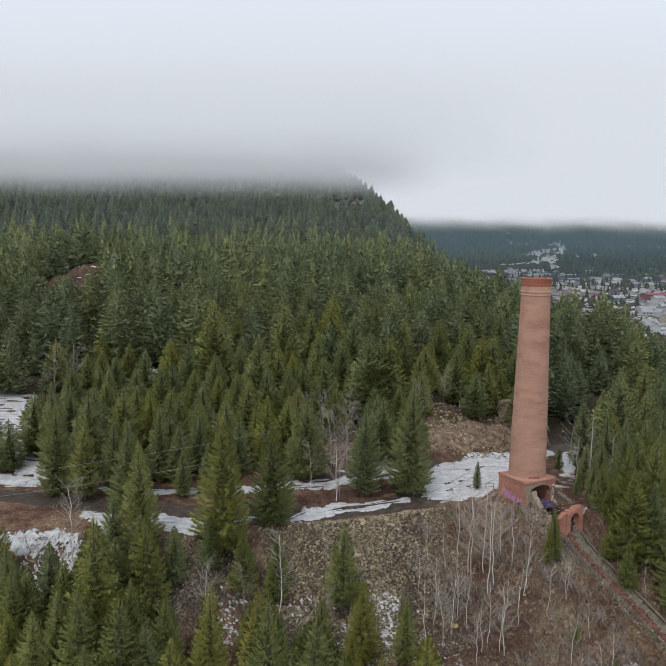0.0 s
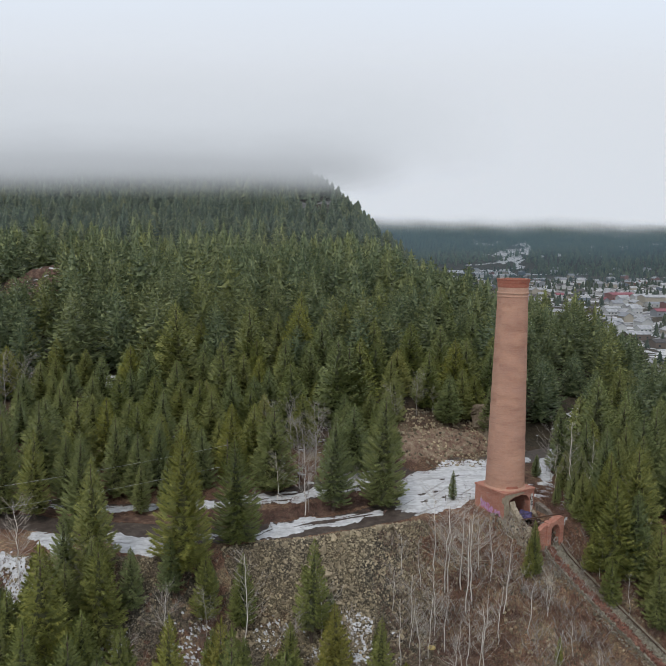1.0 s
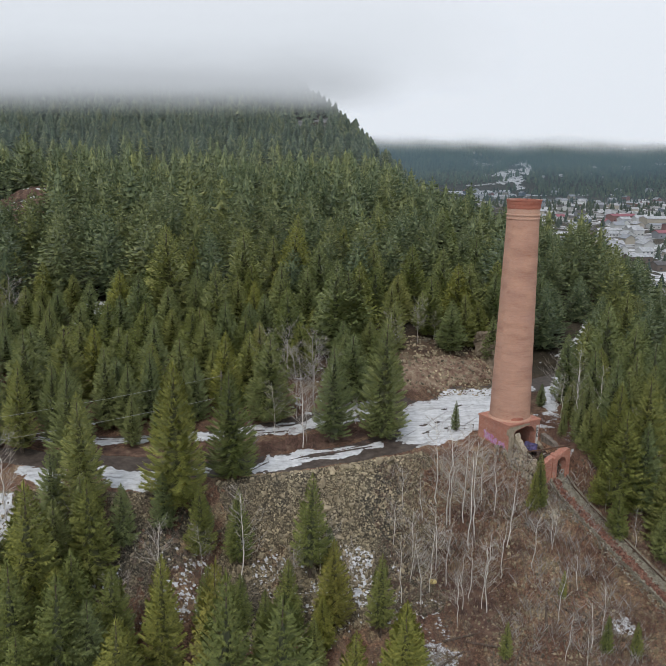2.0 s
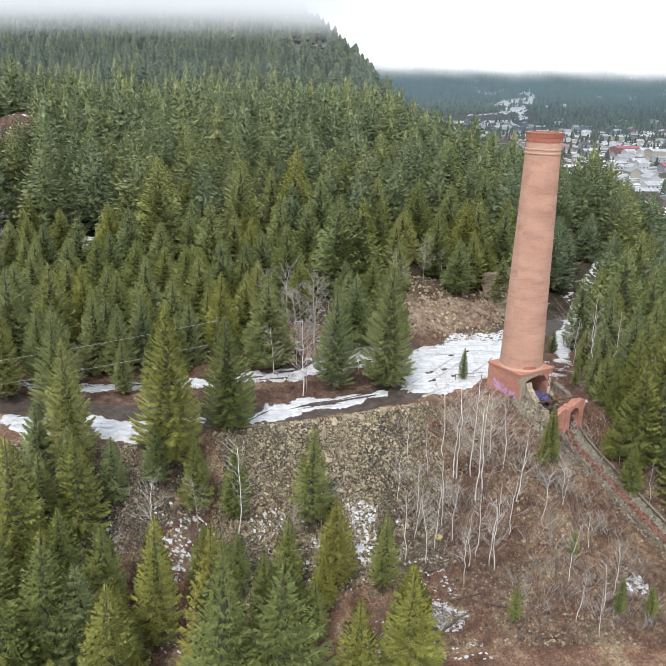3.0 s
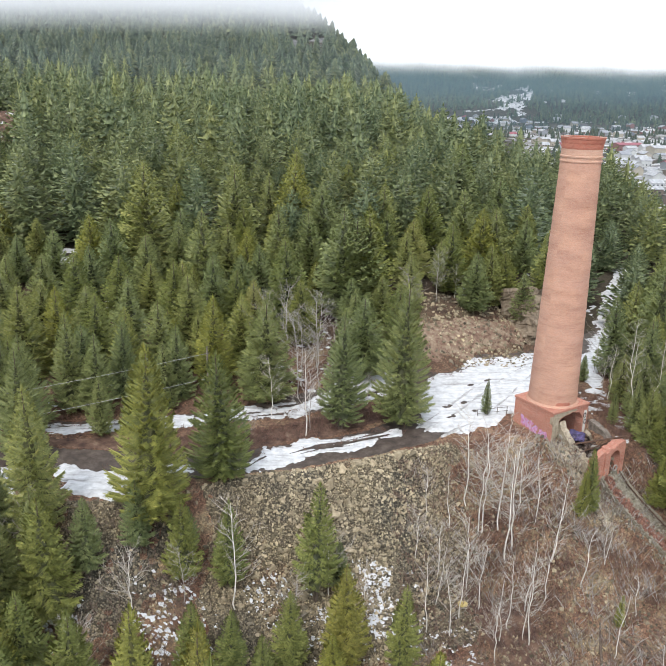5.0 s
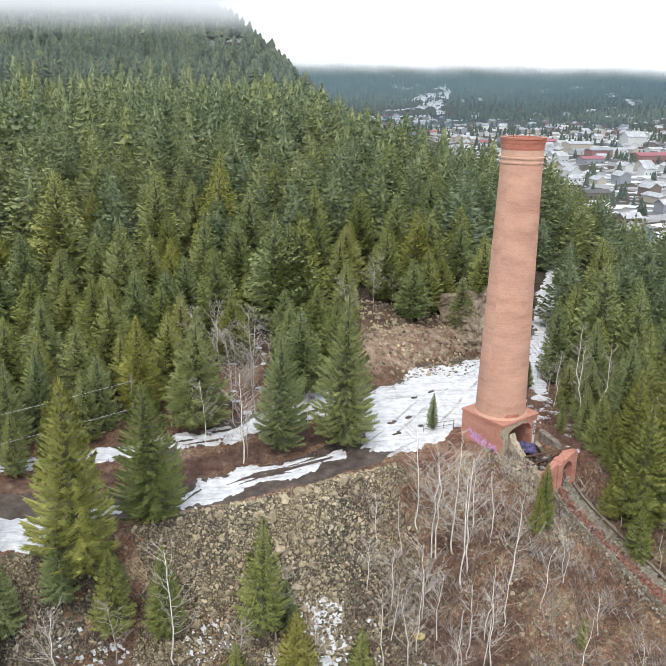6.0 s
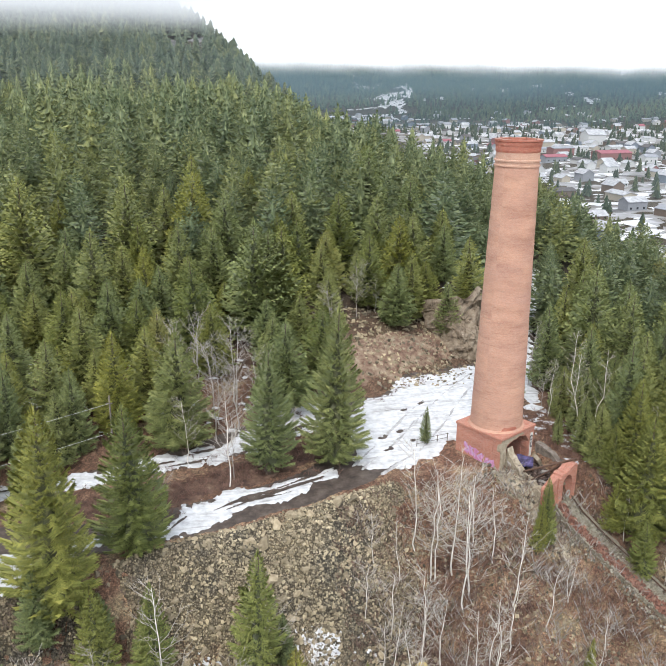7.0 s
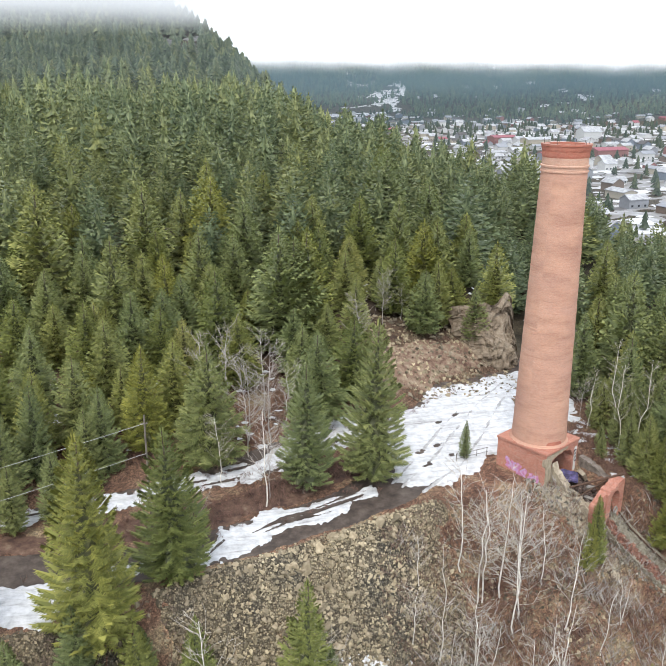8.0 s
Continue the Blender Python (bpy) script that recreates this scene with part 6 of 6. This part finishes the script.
# fallen logs under the birches
for k, (x, y, a, n) in enumerate(((19, 89.5, 20, 6), (22, 88, -15, 7), (25, 87.2, 60, 5), (29.5, 93, 75, 5), (33, 92, -50, 4), (16.5, 85.5, 40, 5), (36, 92.5, 55, 4))):
    log = placed("fallen_log", mesh_np("fallen_log", *tube([(-n / 2, 0, 0), (0, 0.08, 0.05), (n / 2, 0, 0)], [0.16, 0.14, 0.08], 7), True), BARK)
    slope = math.degrees(math.atan2(gz(x + math.cos(radians(a)), y + math.sin(radians(a))) - gz(x - math.cos(radians(a)), y - math.sin(radians(a))), 2))
    log.matrix_world = pose(x, y, gz(x, y) + 0.12, 0, 0, a) @ pose(0, 0, 0, 0, -slope, 0)
    tagged(log, "dark fallen log lying on the brown slope", "log", "fallen logs")

# a pale yellow tarpaulin bundle under the birches
bm = bmesh.new()
bmesh.ops.create_icosphere(bm, subdivisions=3, radius=0.55)
for v in bm.verts:
    v.co = Vector((v.co.x * 1.1, v.co.y * 0.8, max(-0.12, v.co.z * 0.5))) * (1 + 0.16 * noise.noise(v.co * 3.0))
TARP = simple("yellow_tarp", (0.50, 0.36, 0.10), (0.66, 0.54, 0.26), scale=3.0, roughness=0.5)
tarp = part("tarp_bundle", bm, TARP, None, smooth_faces=True)
tarp.matrix_world = pose(16.1, 97.3, gz(16.1, 97.3) + 0.15)
tagged(tarp, "pale yellow tarpaulin bundle lying among birches", "tarpaulin")

# ------------------------------------------------------------------ power pole, wires, fence
pole = thing("utility_pole", pose(-12.0, 110.6, gz(-12, 110.6)), "weathered wooden utility pole at the edge of the firs", "pole")
POLE_WOOD = bark_material("grey_pole_wood", (0.22, 0.19, 0.16), (0.11, 0.095, 0.08), 4)
placed("post", mesh_np("post", *tube([(0, 0, -1), (0, 0, 5), (0.05, 0, 11.9)], [0.14, 0.12, 0.08], 8), True), POLE_WOOD, pole)
bm = bmesh.new()
box(bm, -0.3, -0.05, 11.02, 0.3, 0.05, 11.12)
part("crossarm", bm, POLE_WOOD, pole)
WIRE = simple("aluminium_cable", (0.42, 0.42, 0.42), (0.55, 0.55, 0.55), scale=2.0, roughness=0.5)
for z0, end in ((11.1, (-78, 94.5, 6.0)), (8.1, (-78, 94.0, 3.0))):
    a, b = np.array([-12.0, 110.5, gz(-12, 110.6) + z0]), np.array(end)
    t = np.linspace(0, 1, 24)
    path = a + (b - a) * t[:, None] - np.array([0, 0, 1.2])[None, :] * (4 * t * (1 - t))[:, None]
    tagged(placed("power_cable", mesh_np("power_cable", *tube(path, [0.016] * 24, 4)), WIRE), "sagging bare power cable strung past the firs", "cable", "power cables")

fence = thing("rail_fence", pose(20.6, 117.2, gz(20.6, 117.2), 0, 0, 14), "thin grey rail fence beside the chimney's plinth", "fence")
for k in range(4):
    placed("post", mesh_np("post", *tube([(k * 1.35, 0, -0.3), (k * 1.35, 0, 1.15)], [0.05, 0.045], 5)), POLE_WOOD, fence)
for z in (0.55, 1.05):
    placed("rail", mesh_np("rail", *tube([(-0.1, 0, z), (4.2, 0, z + 0.05)], [0.03, 0.03], 5)), POLE_WOOD, fence)

# ------------------------------------------------------------------ the town in the valley
WALLS = [simple("house_wall_" + n, tuple(0.85 * c for c in col), col, scale=0.6) for n, col in
         (("white", (0.55, 0.55, 0.54)), ("cream", (0.42, 0.38, 0.31)), ("grey", (0.27, 0.28, 0.30)), ("brown", (0.18, 0.14, 0.115)), ("red", (0.27, 0.14, 0.13)), ("blue", (0.20, 0.23, 0.27)))]
ROOF_SNOW = simple("thin_roof_snow", (0.22, 0.22, 0.23), (0.36, 0.365, 0.375), (0.50, 0.505, 0.515), scale=0.35, roughness=0.7)
ROOFS = [ROOF_SNOW, ROOF_SNOW, simple("metal_roof_grey", (0.22, 0.23, 0.25), (0.30, 0.31, 0.33), scale=0.4), simple("roof_red", (0.24, 0.085, 0.10), (0.31, 0.12, 0.14), scale=0.4), ROOF_SNOW,
         simple("shingle_dark", (0.07, 0.065, 0.065), (0.12, 0.11, 0.11), scale=0.4)]
PANE = simple("dark_panes", (0.03, 0.035, 0.04), (0.06, 0.065, 0.07), roughness=0.2)


def house_meshes(w, d, h, pitch):
    bm = bmesh.new()
    box(bm, -w / 2, -d / 2, -1, w / 2, d / 2, h)
    for s in (-1, 1):
        a, b, c = bm.verts.new((s * w / 2, -d / 2, h)), bm.verts.new((s * w / 2, d / 2, h)), bm.verts.new((s * w / 2, 0, h + pitch))
        bm.faces.new((a, b, c) if s > 0 else (b, a, c))
    wall = bpy.data.meshes.new("wall")
    bm.to_mesh(wall)
    bm.free()
    bm = bmesh.new()
    o = 0.5
    k = pitch / (d / 2)
    ring = []
    for x in (-w / 2 - o, w / 2 + o):
        ring.append([bm.verts.new(p) for p in ((x, -d / 2 - o, h - o * k), (x, 0, h + pitch), (x, d / 2 + o, h - o * k), (x, d / 2 + o, h - o * k + 0.35), (x, 0, h + pitch + 0.35), (x, -d / 2 - o, h - o * k + 0.35))])
    for i in range(6):
        j = (i + 1) % 6
        bm.faces.new((ring[0][i], ring[0][j], ring[1][j], ring[1][i]))
    for r_ in ring:
        bm.faces.new((r_[0], r_[1], r_[4], r_[5]))
        bm.faces.new((r_[1], r_[2], r_[3], r_[4]))
    bmesh.ops.recalc_face_normals(bm, faces=bm.faces)
    roof = bpy.data.meshes.new("roof")
    bm.to_mesh(roof)
    bm.free()
    bm = bmesh.new()
    box(bm, -0.7, -0.05, 0, 0.7, 0.05, 1.2)
    pane = bpy.data.meshes.new("window")
    bm.to_mesh(pane)
    bm.free()
    pane.materials.append(PANE)
    return wall, roof, pane


SIZES = [(11, 8, 3.4, 2.2), (14, 9, 5.6, 2.4), (9, 8, 3.0, 2.6), (18, 11, 4.2, 1.6), (12, 10, 6.0, 3.0)]
HOUSES = {}


def house(x, y, turn, size, wall, roof, name="house", label="small house with a snowy gable roof in the valley town", windows=3):
    key = (size, wall, roof)
    if key not in HOUSES:
        a, b, c = house_meshes(*size)
        a.materials.append(WALLS[wall])
        b.materials.append(ROOFS[roof])
        HOUSES[key] = (a, b, c)
    a, b, c = HOUSES[key]
    ob = thing(name, pose(x, y, gz(x, y), 0, 0, turn), label, "building", "buildings of the town")
    placed("wall", a, None, ob)
    placed("roof", b, None, ob)
    for k in range(windows):
        w = placed("window", c, None, ob)
        w.matrix_basis = pose((k + 0.5) * size[0] / windows - size[0] / 2, -size[1] / 2 - 0.06, 1.2)
    return ob


TONES = ("white", "cream-coloured", "grey", "brown", "red", "blue-grey")
TOPS = ("a snow-covered roof", "a snow-covered roof", "a grey metal roof", "a red metal roof", "a snow-covered roof", "a dark shingle roof")
house(422, 797, 8, (38, 17, 7, 2.5), 4, 3, "hall", "long dark-red hall with a red roof in the town", 8)
house(378, 977, 14, (34, 16, 7, 2.0), 4, 3, "hall", "red-roofed hall at the far side of town", 8)
house(387, 843, 8, (26, 14, 8, 1.2), 4, 2, "hall", "pinkish brick block with a grey flat roof", 6)
house(392, 910, 8, (30, 18, 8, 2.2), 1, 0, "hall", "cream-walled hall with a broad snowy roof", 6)
house(505, 996, 5, (26, 20, 12, 6.0), 0, 0, "courthouse", "white courthouse with a steep snowy roof", 6)
house(340, 760, 8, (24, 12, 5, 2.0), 2, 3, "hall", "low shed with a faded red roof", 4)
r7 = np.random.default_rng(77)
c8, s8 = math.cos(radians(10)), math.sin(radians(10))
TOWN_TREES = []
for i in range(-30, 60):
    for j in range(-5, 60):
        u, w = i * 24 + r7.uniform(-4, 4), j * 34 + r7.uniform(-5, 5)
        x, y = 300 + u * c8 - w * s8, 340 + u * s8 + w * c8
        g = 1e9 if not (330 < y < 1640) else gz(x, y)
        if not (330 < y < 1640 and x > (0.19 * y + 88 if y < 1150 else 0.165 * y + 25) and x < 0.62 * y + 90) or g > VALLEY + 14 or g > VALLEY + 2 and y < 1000:
            continue
        if any((x - a) ** 2 + (y - b) ** 2 < 28 ** 2 for a, b in ((422, 797), (378, 977), (387, 843), (392, 910), (505, 996), (340, 760))):
            continue
        k = r7.random()
        if k < (0.50 if y < 1000 else 0.30):
            size, wall, roof = SIZES[r7.integers(5)], int(r7.choice(6, p=(0.34, 0.22, 0.15, 0.12, 0.08, 0.09))), int(r7.choice(6, p=(0.25, 0.2, 0.2, 0.05, 0.15, 0.15)))
            if y < 1100:
                house(x, y, 10 + 90 * r7.integers(2) + r7.uniform(-4, 4), size, wall, roof, label="%s house with %s in the valley town" % (TONES[wall], TOPS[roof]))
            else:
                house(x, y, 10 + 90 * r7.integers(2), size, wall, roof, label="%s house with %s at the town's far edge" % (TONES[wall], TOPS[roof]), windows=0)
        elif k < 0.99:
            for q in range(2):
                TOWN_TREES.append((x + r7.uniform(-9, 9), y + r7.uniform(-9, 9)))
TOWN_NEEDLES = foliage("town_needles", (0.035, 0.052, 0.042), (0.055, 0.078, 0.060), (0.085, 0.105, 0.075), True)
far_forest("town_trees", TOWN_TREES, FAR_KINDS, 10, "dark fir trees standing between the houses", 90, TOWN_NEEDLES)

# streets and snowy lots on the valley floor
LOTS = simple("snowy_lots", (0.12, 0.105, 0.092), (0.17, 0.155, 0.14), (0.24, 0.235, 0.23), (0.30, 0.30, 0.305), (0.50, 0.505, 0.52), scale=0.045)
lot_v, lot_f = draped(np.arange(120, 1020, 9.0), np.arange(335, 1545, 9.0), 0.03)
lot_z = lot_v[lot_f][:, :, 2].max(1)
lot_c = lot_v[lot_f].mean(1)
lot_f = lot_f[(lot_z < VALLEY + 5) & (lot_c[:, 0] > np.where(lot_c[:, 1] < 1150, 0.17 * lot_c[:, 1] + 80, 0.15 * lot_c[:, 1] + 10))]
tagged(placed("town_ground", mesh_np("town_ground", lot_v, lot_f, True), LOTS), "patchy snow and grey gravel lots in the valley town", "ground", kind="structure")
ASPHALT = simple("wet_street", (0.10, 0.10, 0.105), (0.17, 0.165, 0.165), scale=0.2)
for k in range(7):
    w = -20 + k * 150
    a, b = (300 - 250 * c8 - w * s8, 340 - 250 * s8 + w * c8), (300 + 700 * c8 - w * s8, 340 + 700 * s8 + w * c8)
    lying("road", [(*a, 4.5), (*b, 4.5)], 0.05, ASPHALT, "wet grey street through the town", "structure", 100 + k, 30, 1.0, 4.0)


def snow_specks(name, n, x0, x1, y0, y1, keep, lo, hi, label, seed):
    """Irregular small sheets of snow lying on the land."""
    r = np.random.default_rng(seed)
    vs, fs = [], []
    xs, ys = r.uniform(x0, x1, n * 20), r.uniform(y0, y1, n * 20)
    ok = keep(xs, ys)
    for x, y in zip(xs[ok][:n].tolist(), ys[ok][:n].tolist()):
        i, m, s, e = len(vs), 8, r.uniform(lo, hi), r.uniform(0.45, 1.0)
        for q in range(m):
            a = q * 6.283 / m
            d = s * r.uniform(0.3, 1.25)
            px, py = x + d * np.cos(a), y + d * e * np.sin(a)
            vs.append((px, py, 0.0))
        fs += [(i, i + q, i + q + 1) for q in range(1, m - 1)]
    v = np.array(vs)
    v[:, 2] = ground(v[:, 0], v[:, 1]) + 0.12 + 0.04 * lo
    tagged(placed(name, mesh_np(name, v, np.array(fs)), SNOW), label, "snow", kind="stuff")


snow_specks("snow_specks", 1500, 90, 1000, 330, 1560, lambda x, y: (x > 0.19 * y + 85) & (x < 0.63 * y + 90) & (ground(x, y) < VALLEY + 8), 4, 12, "snow lying on lots and gardens of the town", 110)
snow_specks("snow_specks", 2400, 260, 680, 1560, 2050, lambda x, y: on_spur(x, y) & (vnoise(x, y, 24, 64) > -0.5), 2, 7, "snow on the open spur across the valley", 111)
snow_specks("snow_specks", 1900, 380, 1150, 1560, 2250, lambda x, y: open_far(x, y) & (np.hypot(x - 100, y) > 1570), 2.5, 7, "snow in clearings of the far mountain side", 112)
snow_specks("snow_specks", 500, -50, 60, 106, 176, lambda x, y: (y > foot(x) + 1) & ((x < 12) | (y > 152)), 0.2, 0.75, "snow remnants under the firs", 113)
snow_specks("snow_specks", 900, -50, 12, 80, 100, lambda x, y: (crest(x) - y > 5) & (vnoise(x, y, 4, 90) > 0.1), 0.06, 0.3, "snow specks between stones and firs", 114)
snow_specks("snow_specks", 160, 10, 48, 80, 96, lambda x, y: vnoise(x, y, 5, 91) > 0.3, 0.08, 0.35, "snow specks on the brown slope", 115)
snow_specks("snow_specks", 90, -118, -88, 262, 308, lambda x, y: ((x + 103) / 12) ** 2 + ((y - 287) / 20) ** 2 < 1, 0.4, 1.6, "snow patches on the rocky clearing", 116)
snow_specks("snow_specks", 70, 35, 46, 104, 124, lambda x, y: ((x - 34.8) * 0.78 + (y - 108.8) * 0.626 > 2.4) & (y > crest(x) + 0.5) & (vnoise(x, y, 3, 92) > 0.0), 0.2, 0.7, "snow scraps between the gully's firs", 117)
for sx, sy, rx, ry, n, sd in ((7.0, 96.6, 1.6, 3.6, 150, 120), (-4.5, 95.0, 2.6, 2.2, 45, 121), (-14.3, 88.6, 2.6, 2.2, 55, 122), (15.6, 86.4, 2.6, 1.8, 150, 123), (38.0, 91.0, 1.4, 1.4, 70, 124), (-26, 90, 4.0, 2.6, 110, 125), (2.5, 93.5, 2.2, 2.2, 60, 126), (-37, 92.0, 5.0, 4.0, 260, 127)):
    snow_specks("snow_specks", int(1.9 * n), sx - 1.5 * rx, sx + 1.5 * rx, sy - 1.5 * ry, sy + 1.5 * ry, lambda x, y: ((x - sx) / rx) ** 2 + ((y - sy) / ry) ** 2 < 1 + 0.8 * vnoise(x, y, 1.4, sd), 0.07, 0.32, "melting snow scraps between the stones", sd)
